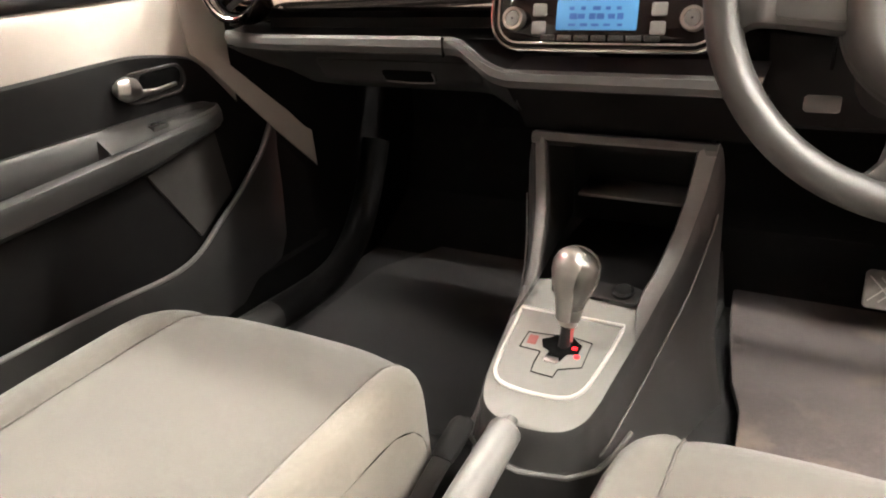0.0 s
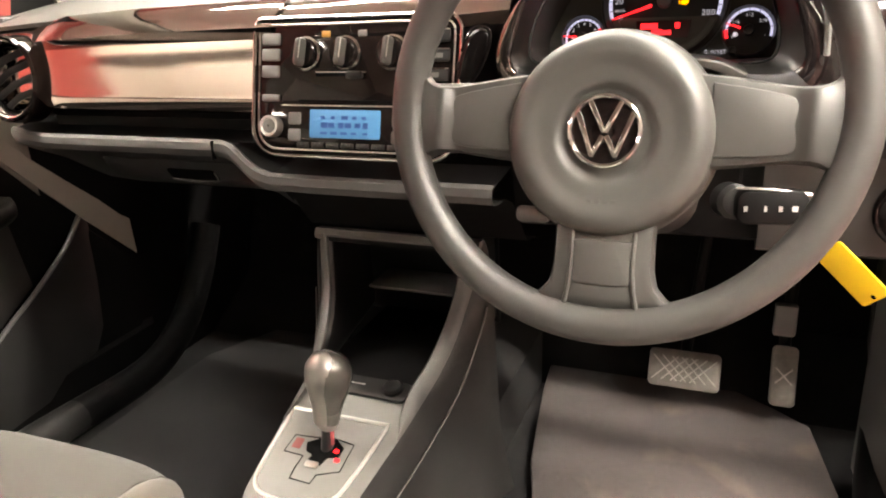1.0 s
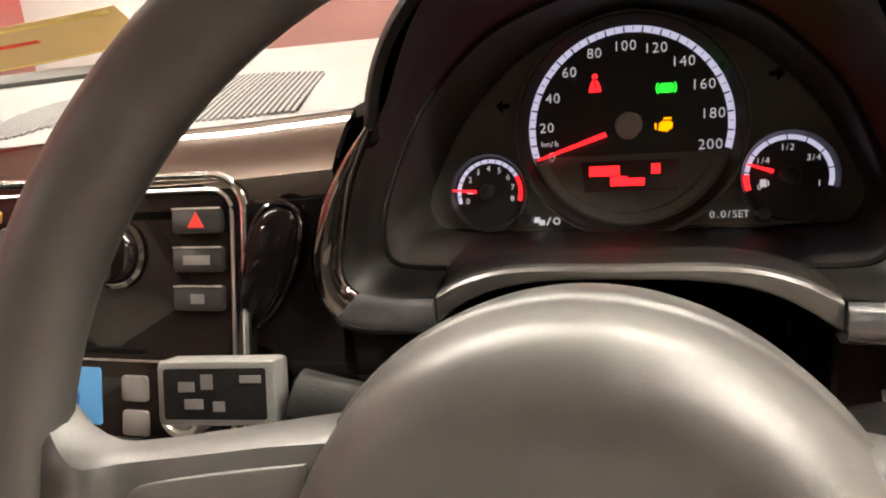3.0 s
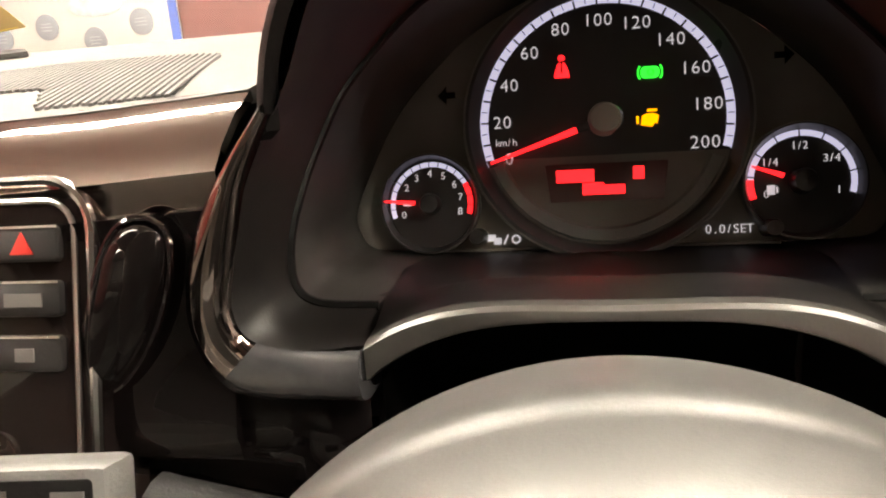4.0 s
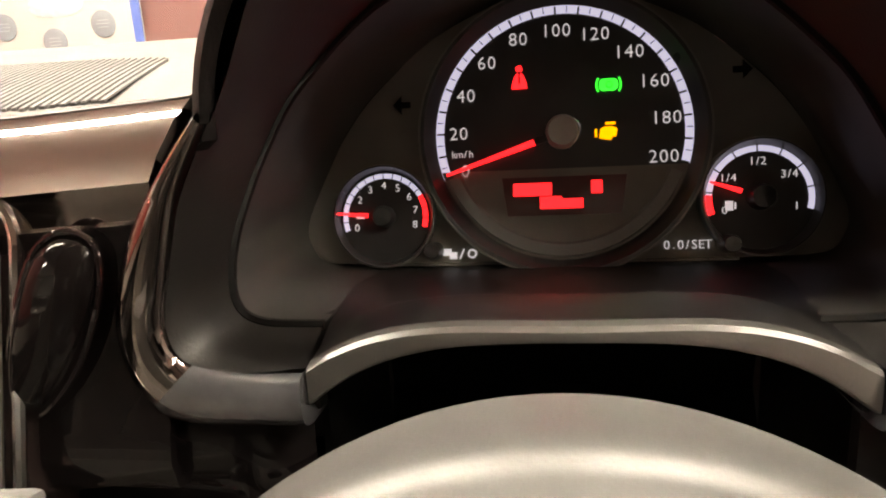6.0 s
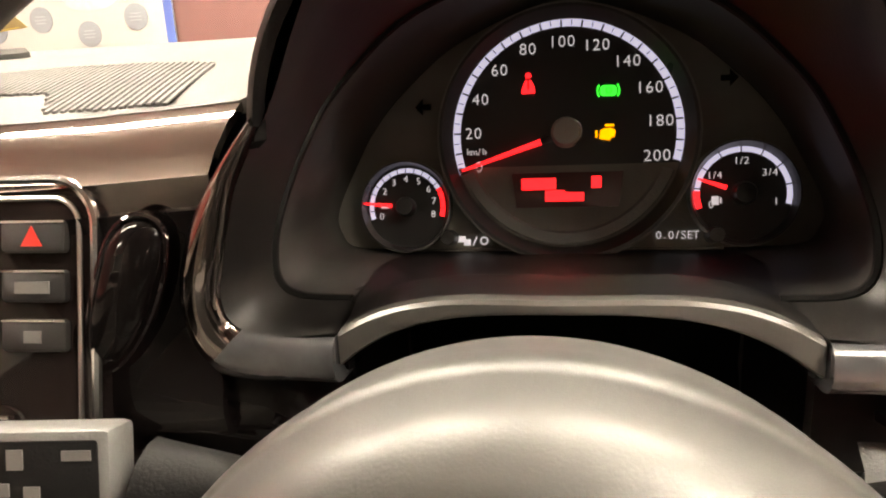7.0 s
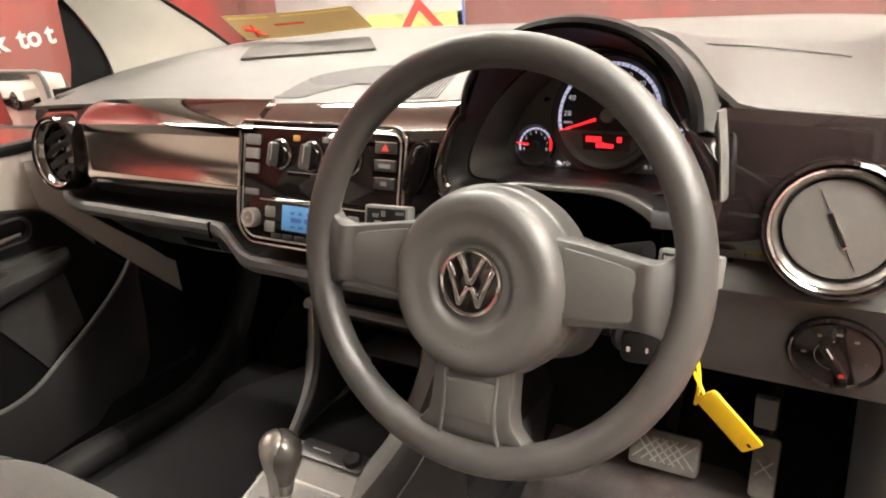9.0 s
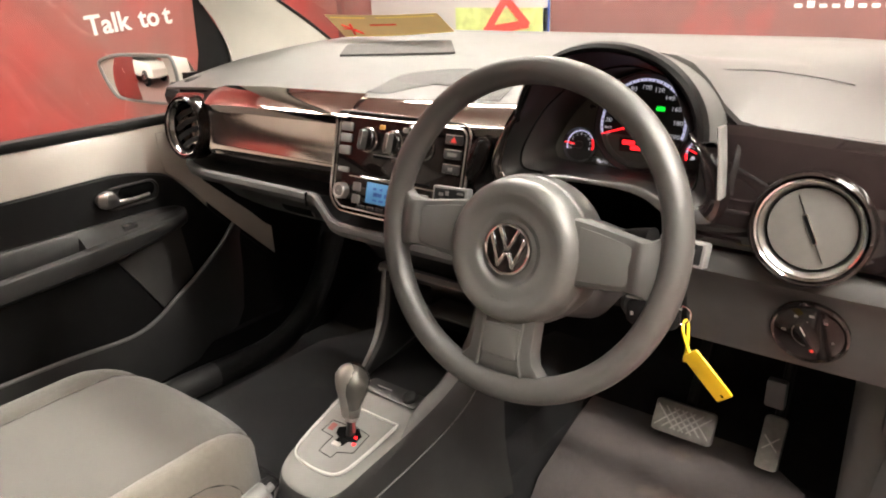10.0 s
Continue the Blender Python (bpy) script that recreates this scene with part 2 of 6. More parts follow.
def shrink(ring, d, z):
    """The outline moved inwards by d, at height z (local)."""
    n = len(ring)
    area = sum(ring[i][0] * ring[(i + 1) % n][1] - ring[(i + 1) % n][0] * ring[i][1] for i in range(n))
    s = 1 if area > 0 else -1
    out = []
    for i in range(n):
        a, b, c = Vector(ring[i - 1][:2]), Vector(ring[i][:2]), Vector(ring[(i + 1) % n][:2])
        e1, e2 = (b - a), (c - b)
        n1, n2 = Vector((-e1.y, e1.x)).normalized() * s, Vector((-e2.y, e2.x)).normalized() * s
        nn = (n1 + n2)
        nn = nn.normalized() if nn.length > 1e-9 else n1
        q = b + nn * (d / max(0.5, nn.dot(n1)))
        out.append((q.x, q.y, z))
    return out


def slab(ring, z0, z1, bevel=0.001, m=ID, bm=None):
    """A plate with the given outline from z0 to z1, its upper edge rounded."""
    h = [(x, y, z0) for x, y, *_ in ring]
    b = bevel
    rings = [h, [(x, y, z1 - b) for x, y, *_ in ring], shrink(ring, b * 0.3, z1 - b * 0.3), shrink(ring, b, z1)]
    return loft(rings, True, True, bm, m)


def tube(points, r, n=10, closed=False, bm=None, m=ID, flat=1.0, radii=None):
    """A round bar along points; flat squeezes it along the local normal."""
    pts = [Vector(p) for p in points]
    k = len(pts)
    rings = []
    up = Vector((0, 0, 1))
    prev = None
    for i, p in enumerate(pts):
        a = pts[i - 1] if (i or closed) else pts[0]
        b = pts[(i + 1) % k] if (i < k - 1 or closed) else pts[-1]
        d = (b - a).normalized()
        if prev is None:
            ref = up if abs(d.dot(up)) < 0.9 else Vector((1, 0, 0))
            u = d.cross(ref).normalized()
        else:
            u = (prev - d * prev.dot(d)).normalized()
        prev = u
        v = d.cross(u)
        rr = radii[i] if radii else r
        rings.append([p + rr * (math.cos(2 * math.pi * j / n) * u + flat * math.sin(2 * math.pi * j / n) * v) for j in range(n)])
    if closed:
        rings.append(rings[0])
        return loft(rings, True, False, bm, m)
    return loft(rings, True, True, bm, m)


def smooth_path(points, per=8, closed=False):
    """Catmull-Rom through the points."""
    P = [Vector(p) for p in points]
    n = len(P)
    out = []
    for i in range(n if closed else n - 1):
        p0 = P[i - 1] if (i or closed) else P[0]
        p1, p2 = P[i], P[(i + 1) % n]
        p3 = P[(i + 2) % n] if (i + 2 < n or closed) else P[-1]
        for j in range(per):
            t = j / per
            out.append(0.5 * ((2 * p1) + (p2 - p0) * t + (2 * p0 - 5 * p1 + 4 * p2 - p3) * t * t + (3 * p1 - p0 - 3 * p2 + p3) * t ** 3))
    if not closed:
        out.append(P[-1])
    return out


def steps(a, b, n):
    return [a + (b - a) * i / n for i in range(n + 1)]


def thicken(bm, d):
    """Gives an open sheet a thickness behind its face."""
    bmesh.ops.recalc_face_normals(bm, faces=bm.faces)
    bmesh.ops.solidify(bm, geom=bm.faces[:], thickness=d)
    return bm


def spell(name, text, size, m, material, parent, advance=0.56):
    """One small part for each character, set side by side about the middle."""
    for i, ch in enumerate(text):
        part(name, lettering(ch, size, m @ Matrix.Translation(((i - (len(text) - 1) / 2) * size * advance, 0, 0))), material, parent, smooth=0)


def lettering(text, size, m, depth=0.0003, align="CENTER", heavy=-0.012):
    cu = bpy.data.curves.new("lettering", "FONT")
    cu.body, cu.size, cu.align_x, cu.align_y, cu.extrude = text, size, align, "CENTER", depth
    cu.resolution_u, cu.offset = 3, heavy * size if heavy < 0 else heavy
    ob = bpy.data.objects.new("lettering", cu)
    me = bpy.data.meshes.new_from_object(ob)
    bpy.data.objects.remove(ob)
    bpy.data.curves.remove(cu)
    bm = bmesh.new()
    bm.from_mesh(me)
    bpy.data.meshes.remove(me)
    bm.transform(m)
    return bm

# ---- showroom ----
FRONT_Y, LEFT_X, RIGHT_X, BACK_Y, FAR_X, TOP_Z = 3.0, -3.0, 4.2, -6.5, -6.5, 3.0
MX, MY, LX, LY = (RIGHT_X + FAR_X) / 2, (FRONT_Y + BACK_Y) / 2, RIGHT_X - FAR_X, FRONT_Y - BACK_Y
solo("ground", box((MX, MY, -0.05), (LX + 0.2, LY + 0.2, 0.1)), FLOORTILE, "dull red brown showroom floor", "floor", kind="structure", smooth=0)
solo("ceiling", box((MX, MY, TOP_Z + 0.05), (LX + 0.2, LY + 0.2, 0.1)), CEIL, "white painted showroom ceiling", "ceiling", kind="structure", smooth=0)
solo("wall_front", box((MX, FRONT_Y + 0.05, TOP_Z / 2), (LX, 0.1, TOP_Z)), MAROON, "red and maroon printed showroom wall", "wall", kind="structure", smooth=0)
solo("wall_left", box((LEFT_X - 0.05, 0.4, TOP_Z / 2), (0.1, 5.19, TOP_Z)), REDWALL, "red printed showroom partition wall", "wall", kind="structure", smooth=0)
solo("wall_far", box((FAR_X - 0.05, MY, TOP_Z / 2), (0.1, LY, TOP_Z)), CEIL, "cream painted showroom wall", "wall", kind="structure", smooth=0)
solo("wall_right", box((RIGHT_X + 0.05, MY, TOP_Z / 2), (0.1, LY, TOP_Z)), DARKWALL, "grey painted showroom wall", "wall", kind="structure", smooth=0)
solo("wall_back", box((MX, BACK_Y - 0.05, TOP_Z / 2), (LX, 0.1, TOP_Z)), CEIL, "cream painted showroom wall", "wall", kind="structure", smooth=0)
solo("trim", box((FAR_X + 0.01, MY, 0.6), (0.02, LY, 1.2)), REDWALL, "red painted lower wall band", "wall", kind="structure", smooth=0)
solo("trim", box((MX, BACK_Y + 0.01, 0.6), (LX - 0.05, 0.02, 1.2)), REDWALL, "red painted lower wall band", "wall", kind="structure", smooth=0)

# lamps stand out of view; those at x = 2.0 are added as cabin fill
LAMPS = [(-1.1, 1.7), (1.4, 1.7), (-1.8, -0.3), (2.0, -1.6), (2.0, -0.7), (2.0, 0.2), (-4.4, -1.6), (-4.4, -3.0)]
lamp_one = None
for lx, ly in LAMPS:
    if lamp_one is None:
        lamp_one = thing("ceiling_light", "out-of-view white tube ceiling light with a metal housing", "ceiling light", (lx, ly, TOP_Z), "showroom ceiling lights")
        part("housing", box((lx, ly, TOP_Z - 0.02), (2.2, 0.3, 0.03), 0.008), CEIL, lamp_one)
        for k in (-1, 0, 1):
            part("tube", tube([(lx - 1.05, ly + 0.095 * k, TOP_Z - 0.062), (lx + 1.05, ly + 0.095 * k, TOP_Z - 0.062)], 0.019, 10), TUBE, lamp_one, "glowing white tube")
            for e in (-1, 1):
                part("end_cap", box((lx + e * 1.065, ly + 0.095 * k, TOP_Z - 0.055), (0.03, 0.045, 0.06), 0.006), CEIL, lamp_one)
    else:
        copy_thing(lamp_one, Matrix.Translation((lx, ly, TOP_Z)))


# white car parked behind, seen in the door mirror
def parked_car(x, y, turn):
    m = Matrix.Translation((x, y, 0)) @ Matrix.Rotation(radians(turn), 4, "Z")
    c = thing("parked_car", "white parked hatchback car", "car", (x, y, 0))
    side = [(-1.9, 0.35), (-1.92, 0.6), (-1.8, 0.95), (-1.2, 1.02), (1.1, 0.98), (1.75, 0.85), (1.95, 0.65), (1.95, 0.35)]
    part("body", loft([[(a * k, w, 0.35 + (z - 0.35) * h) for a, z in side] for w, k, h in ((-0.86, 0.96, 0.9), (-0.83, 0.99, 0.98), (-0.6, 1, 1.0), (0.6, 1, 1.0), (0.83, 0.99, 0.98), (0.86, 0.96, 0.9))], True, True, None, m), PAINT, c, "white painted body")
    cab = [(-1.75, 0.97), (-1.45, 1.35), (-0.9, 1.47), (0.1, 1.46), (0.5, 1.3), (1.05, 0.98)]
    part("window", loft([[(a * k, w * (1 - 0.14 * (z - 0.97) / 0.5), z) for a, z in cab] for w, k in ((-0.78, 0.98), (-0.5, 1.0), (0.5, 1.0), (0.78, 0.98))], True, True, None, m), GLOSS, c, "dark glass")
    part("roof", loft([[(-1.45, w, 1.36), (-0.9, w, 1.485), (0.1, w, 1.475), (0.45, w, 1.34)] for w in (-0.66, -0.4, 0.4, 0.66)], False, False, None, m), PAINT, c, "white painted roof")
    for wx in (-1.2, 1.25):
        for wy in (-0.8, 0.8):
            q = m @ Matrix.Translation((wx, wy, 0.31)) @ Matrix.Rotation(radians(90 if wy < 0 else -90), 4, "X")
            wl = part("wheel", lathe([(0.2, -0.08), (0.3, -0.09), (0.31, 0.0), (0.3, 0.075), (0.2, 0.08)], q, 32, True), BLACK, c, "black tyre")
            part("rim", lathe([(0.205, 0.05), (0.2, 0.085), (0.12, 0.07), (0.04, 0.085), (0.001, 0.085)], q, 24, False), SATIN, wl, "silver rim")
    return c


parked_car(-4.6, -5.3, 20)

# poster on the front wall
poster = thing("poster", "white printed board with a landscape, grey discs and a red triangle", "poster", (-1.95, FRONT_Y, 1.2))
board = part("board", box((-2.01, FRONT_Y - 0.015, 1.45), (1.3, 0.03, 1.6), 0.004), WHITEBOARD, poster)
part("red_panel", box((-2.79, FRONT_Y - 0.008, 1.45), (0.26, 0.016, 1.6)), REDWALL, poster, "plain red side panel")
part("blue_edge", box((-1.37, FRONT_Y - 0.032, 1.45), (0.04, 0.004, 1.6)), mat("print_blue", (0.04, 0.08, 0.3), 0.5), poster)
for px, pz in ((-1.984, 1.283), (-1.757, 1.211), (-1.524, 1.271), (-2.22, 1.25)):
    part("round_mark", lathe([(0.056, 0), (0.056, 0.004), (0.052, 0.005)], facing(px, FRONT_Y - 0.031, pz)), PRINT_D, poster, "grey printed disc")
    for k in (-1, 0, 1):
        part("mark_line", box((px, FRONT_Y - 0.037, pz + 0.014 * k), (0.058 - 0.01 * abs(k), 0.002, 0.004)), PRINT_P, poster)
part("printed_car", slab([(p.x, p.y, 0) for p in smooth_path([(-0.12, 0, 0), (-0.08, 0.035, 0), (0, 0.06, 0), (0.1, 0.045, 0), (0.14, 0.0, 0), (0.1, -0.04, 0), (0, -0.05, 0), (-0.09, -0.035, 0)], 3, True)][::-1], 0, 0.003, 0.001, facing(-1.74, FRONT_Y - 0.031, 1.36)), mat("print_silver", (0.45, 0.45, 0.47), 0.5, spread=0.35, scale=30), poster, "grey printed car picture")
part("landscape", box((-1.67, FRONT_Y - 0.032, 0.88), (0.62, 0.004, 0.3)), mat("print_green", (0.3, 0.36, 0.12), 0.6, spread=0.5, scale=22), poster, "green and yellow printed landscape")
part("printed_sky", box((-1.67, FRONT_Y - 0.0325, 1.04), (0.62, 0.004, 0.06)), WHITEBOARD, poster)
tm = facing(-1.6, FRONT_Y - 0.036, 0)
for i, (a, b) in enumerate((((-0.155, 0.885), (-0.027, 1.06)), ((-0.027, 1.06), (0.11, 0.925)), ((0.11, 0.925), (-0.155, 0.885)))):
    d = Vector(b) - Vector(a)
    part("red_stroke", box((0, 0, 0), (d.length + 0.03, 0.045, 0.003), 0, tm @ Matrix.Translation(((a[0] + b[0]) / 2, (a[1] + b[1]) / 2, 0.004 * i)) @ Matrix.Rotation(math.atan2(d.y, d.x), 4, "Z")), PRINT_R, poster)
LW = Matrix(((0, 0, 1, 0), (1, 0, 0, 0), (0, 1, 0, 0), (0, 0, 0, 1)))
words = thing("wall_lettering", "white lettering on the red partition wall", "lettering", (LEFT_X, 1.6, 1.05))
for word, off in (("Talk", 0.0), ("to", 0.288), ("t", 0.432)):
    part("word", lettering(word, 0.135, Matrix.Translation((LEFT_X + 0.004, 1.265, 1.005)) @ LW @ Matrix.Rotation(radians(4), 4, "Z") @ Matrix.Translation((off, 0, 0)), 0.002, "LEFT", 0.0028), PRINT_W, words, smooth=0)
sign = thing("wall_sign", "small white bar of lettering on the red wall", "lettering", (0.1, FRONT_Y, 1.03))
for i in range(11):
    part("sign_bar", box((-0.12 + i * 0.05, FRONT_Y - 0.003, 1.014 + 0.006 * (i % 3 == 1)), (0.03, 0.004, 0.016 + 0.012 * (i % 3 == 1)), 0.001), PRINT_W, sign)

# ---- car body ----
# floor pan, tunnel, firewall
body = thing("car_body", "white small hatchback body with cream paint", "car body", (0, 0, 0.25), kind="structure")
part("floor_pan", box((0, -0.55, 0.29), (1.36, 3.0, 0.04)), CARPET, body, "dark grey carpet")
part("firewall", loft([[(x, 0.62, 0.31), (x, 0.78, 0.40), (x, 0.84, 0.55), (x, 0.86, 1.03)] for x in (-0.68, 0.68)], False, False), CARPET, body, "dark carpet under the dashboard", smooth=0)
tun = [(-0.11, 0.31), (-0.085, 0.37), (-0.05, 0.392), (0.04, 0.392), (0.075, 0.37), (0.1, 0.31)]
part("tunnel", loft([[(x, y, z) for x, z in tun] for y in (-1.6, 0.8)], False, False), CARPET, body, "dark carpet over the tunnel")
part("roof", loft([[(-0.56, y, z - 0.03), (-0.3, y, z), (0.3, y, z), (0.56, y, z - 0.03)] for y, z in ((0.05, 1.42), (-0.4, 1.46), (-1.2, 1.46), (-1.9, 1.38))], False, False), HEADLINER, body, "pale headliner")
part("rear_wall", loft([[(x, -1.9, 0.3), (x, -2.0, 0.7), (x, -2.0, 0.96)] for x in (-0.66, 0.66)], False, False), TRIM, body)
for s in (-1, 1):
    # A pillar, roof rail
    sx = 0.035 if s > 0 else 0.0
    back = smooth_path([(-0.692, 0.42, 0.96), (-0.685, 0.42, 1.02), (-0.677, 0.395, 1.09), (-0.655, 0.325, 1.17), (-0.6, 0.1, 1.38)], 4)
    fore = smooth_path([(-0.665, 0.74, 1.0), (-0.655, 0.70, 1.04), (-0.635, 0.60, 1.1), (-0.612, 0.46, 1.175), (-0.56, 0.05, 1.41)], 4)
    bm = loft([[Vector((s * -p.x - sx, p.y, p.z)).lerp(Vector((s * -q.x - sx, q.y, q.z)), k) + Vector((s * -0.012 * math.sin(math.pi * k), 0, 0)) for k in steps(0, 1, 6)] for p, q in zip(back, fore)], False, False)
    part("pillar", thicken(bm, 0.02), PILLAR, body, "cream A pillar trim")
    part("gasket", tube([Vector((s * -q.x - sx, q.y + 0.003, q.z + 0.002)) for q in fore], 0.004, 6), BLACK, body, "black rubber gasket")
    part("roof_rail", tube([(s * 0.57, 0.06, 1.42), (s * 0.58, -0.4, 1.45), (s * 0.58, -1.2, 1.45), (s * 0.6, -1.9, 1.36)], 0.04, 8), HEADLINER, body)
    # one sill in two colours: shaded riser black, lit stretch lighter
    part("sill_riser", tube(smooth_path([(s * 0.648, 0.64, 0.56), (s * 0.645, 0.585, 0.46), (s * 0.632, 0.50, 0.385), (s * 0.615, 0.38, 0.35), (s * 0.605, 0.2, 0.36)], 4), 0.03, 12), BLACK, body, "dark plastic sill, its shaded riser coloured black")
    part("sill", tube([(s * 0.605, 0.202, 0.36), (s * 0.603, 0.12, 0.365), (s * 0.60, 0.05, 0.365), (s * 0.61, -0.8, 0.36)], 0.0302, 12), DOORTRIM, body, "dark plastic sill trim, its lit stretch in a lighter colour")
    part("rear_side", box((s * 0.68, -1.45, 0.62), (0.05, 1.1, 0.64), 0.02), TRIM, body)

    part("side_wall", box((s * 0.722, 0.66, 0.64), (0.02, 0.68 if s < 0 else 0.5, 0.74)), BLACK, body)
    part("kick_panel", loft([[(s * 0.662 - sx * 0.6, y, 0.31), (s * 0.668 - sx * 0.6, y, 0.5), (s * 0.675, y, 0.75), (s * 0.68, y, 1.02)] for y in (0.46 if s < 0 else 0.27, 0.62, 0.86)], False, False), BLACK if s < 0 else TRIM, body, "dark kick panel")

part("kick_trim", loft([[(x + 0.012 * (0.74 - z), y, z) for x, y in ((0.598, 0.52), (0.606, 0.42), (0.613, 0.37), (0.622, 0.335), (0.64, 0.305), (0.676, 0.27))] for z in (0.31, 0.45, 0.6, 0.735)], False, False), TRIM_GREY, body, "grey plastic kick trim")
part("side_wall", box((-0.69, -0.2, 0.34), (0.03, 1.4, 0.12)), BLACK, body)
pane = solo("windscreen", loft([[(x, y, z) for x in steps(-0.66, 0.66, 4)] for y, z in ((0.84, 1.045), (0.45, 1.24), (0.07, 1.42))], False, False), SCREEN, "clear glass windscreen", "window", kind="structure")
pane.visible_shadow = False
pane = solo("window_1", loft([[(-0.728, y, 0.925), (-0.715, y, 1.05), (-0.64, y * 0.9, 1.36)] for y in (-0.9, -0.3, 0.36)], False, False), GLASS, "clear glass door window", "window", kind="structure")
pane.visible_shadow = False

# ---- dashboard ----
dash = thing("dashboard", "dark grey car dashboard with a gloss black fascia", "dashboard", (0, 0.3, 0.8))


def edge_z(x):
    pts = [(-0.7, 0.992), (-0.55, 1.0), (-0.36, 1.008), (-0.1, 1.012), (0.1, 1.018), (0.2, 1.024), (0.48, 1.022), (0.7, 1.01)]
    for (xa, za), (xb, zb) in zip(pts, pts[1:]):
        if x <= xb:
            return za + (zb - za) * (x - xa) / (xb - xa)
    return pts[-1][1]


def pad_z(x, y):
    far = 1.066 - 0.02 * max(0, (abs(x) - 0.4) / 0.3) ** 2
    t = min(1, max(0, (y - 0.245) / (0.76 - 0.245)))
    base = edge_z(x) + (far - edge_z(x)) * (1 - (1 - t) ** 2.2)
    hump = 0.074 * math.exp(-((x - 0.318) / (0.107 if x < 0.318 else 0.124)) ** 6) * max(0, 1 - max(0, (y - 0.25)) / 0.30) ** 1.3
    return base + hump


bm = loft([[(x, y, pad_z(x, y)) for y in steps(0.245, 0.85, 26)] for x in steps(-0.68, 0.68, 70)], False, False)
part("upper_pad", thicken(bm, 0.006), PAD, dash, "grained grey soft-touch top")
# soft shadow along the crease, laid on as a thin darker tube
part("pad_crease", tube(smooth_path([(0.418, 0.3, 1.0735), (0.425, 0.337, 1.0695), (0.442, 0.42, 1.0595), (0.482, 0.445, 1.0525), (0.521, 0.435, 1.049), (0.545, 0.424, 1.0465)], 4), 0.001, 6), TRIM, dash, "crease in the soft top, its soft shadow in a darker colour")

def inside(x, y, poly):
    c = False
    for (xa, ya), (xb, yb) in zip(poly, poly[1:] + poly[:1]):
        if (ya > y) != (yb > y) and x < (xb - xa) * (y - ya) / (yb - ya) + xa:
            c = not c
    return c


# defroster slot and speaker grille in the pad
def pad_patch(poly, lift, n=26):
    """A sheet that follows the pad inside a plan polygon, built in strips across it."""
    ys = [y for _, y in poly]
    rings = []
    for y in steps(min(ys) + 1e-4, max(ys) - 1e-4, n):
        hits = sorted(xa + (y - ya) * (xb - xa) / (yb - ya) for (xa, ya), (xb, yb) in zip(poly, poly[1:] + poly[:1]) if (ya > y) != (yb > y))
        rings.append([(x, y, pad_z(x, y) + lift) for x in steps(hits[0], hits[-1], 12)])
    return loft(rings, False, False)


part("defroster_slot", thicken(pad_patch([(-0.36, 0.436), (-0.425, 0.525), (-0.41, 0.54), (-0.225, 0.61), (-0.21, 0.603), (-0.12, 0.495), (-0.13, 0.487)], 0.0045), 0.004), SLOT, dash, "dark raised defroster slot")
GR = [(-0.128, 0.262), (-0.127, 0.335), (-0.118, 0.358), (-0.085, 0.38), (-0.05, 0.392), (-0.015, 0.398), (0.05, 0.388), (0.106, 0.368), (0.139, 0.252), (0.068, 0.257), (0.038, 0.303), (-0.02, 0.312), (-0.055, 0.285), (-0.075, 0.262)]
grille = part("speaker_grille", pad_patch(GR[1:9] + [(0.07, 0.262), (0.03, 0.31), (-0.02, 0.314), (-0.09, 0.31)], 0.0006, 40), VOID, dash, "black speaker grille recess")
k = -0.20
while k < 0.36:
    run = []
    for q in steps(0.25, 0.40, 60):
        x = k - (q - 0.25) * 0.25
        if inside(x, q, GR):
            run.append(Vector((x, q, pad_z(x, q))))
    if len(run) > 4:
        pts = [run[0], run[len(run) // 3], run[2 * len(run) // 3], run[-1]]
        part("grille_slat", loft([[p + Vector(o) for o in ((-0.00125, 0, -0.0004), (-0.0011, 0, 0.0014), (0.0011, 0, 0.0014), (0.00125, 0, -0.0004))] for p in pts]), PAD, grille, smooth=0)
    k += 0.0046

# gloss fascia: from the pad's edge down to the recess
def fascia(x):
    e = edge_z(x)
    t = min(1, max(0, (abs(x) - 0.47) / 0.08))
    d = 0.026 * t * t * (3 - 2 * t)
    low_, high = 0.9, e - 0.03
    scoop = [(0.2065 - (high - low_) * radians(-1.0 * q + 7.8 * q * q), high - q * (high - low_)) for q in steps(0, 1, 10)]
    lean = (high - low_) * radians(6.8)
    return [(y + (d if k else 0), z) for k, (y, z) in enumerate([(0.25, e + 0.001), (0.243, e - 0.001), (0.228, e - 0.008), (0.214, e - 0.018), (0.206, e - 0.026)] + scoop + [(0.2085 - lean, 0.892), (0.216, 0.886), (0.236, 0.882)])]


def fascia_part(xs, lo, hi, material, label):
    part("fascia", thicken(loft([[(x, y, z) for y, z in fascia(x)[lo:hi]] for x in xs], False, False), 0.004), material, dash, label)


# one panel; roll, scoop and centre differ by the reflections coloured into them
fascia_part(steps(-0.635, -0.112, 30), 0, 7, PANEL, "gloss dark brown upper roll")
fascia_part(steps(-0.635, -0.112, 30), 6, None, FASCIA, "dark brown gloss fascia, bright reflections put into a pale mirror colour")
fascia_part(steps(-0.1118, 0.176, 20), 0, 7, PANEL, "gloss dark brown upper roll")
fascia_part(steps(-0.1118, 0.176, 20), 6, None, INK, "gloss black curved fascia")
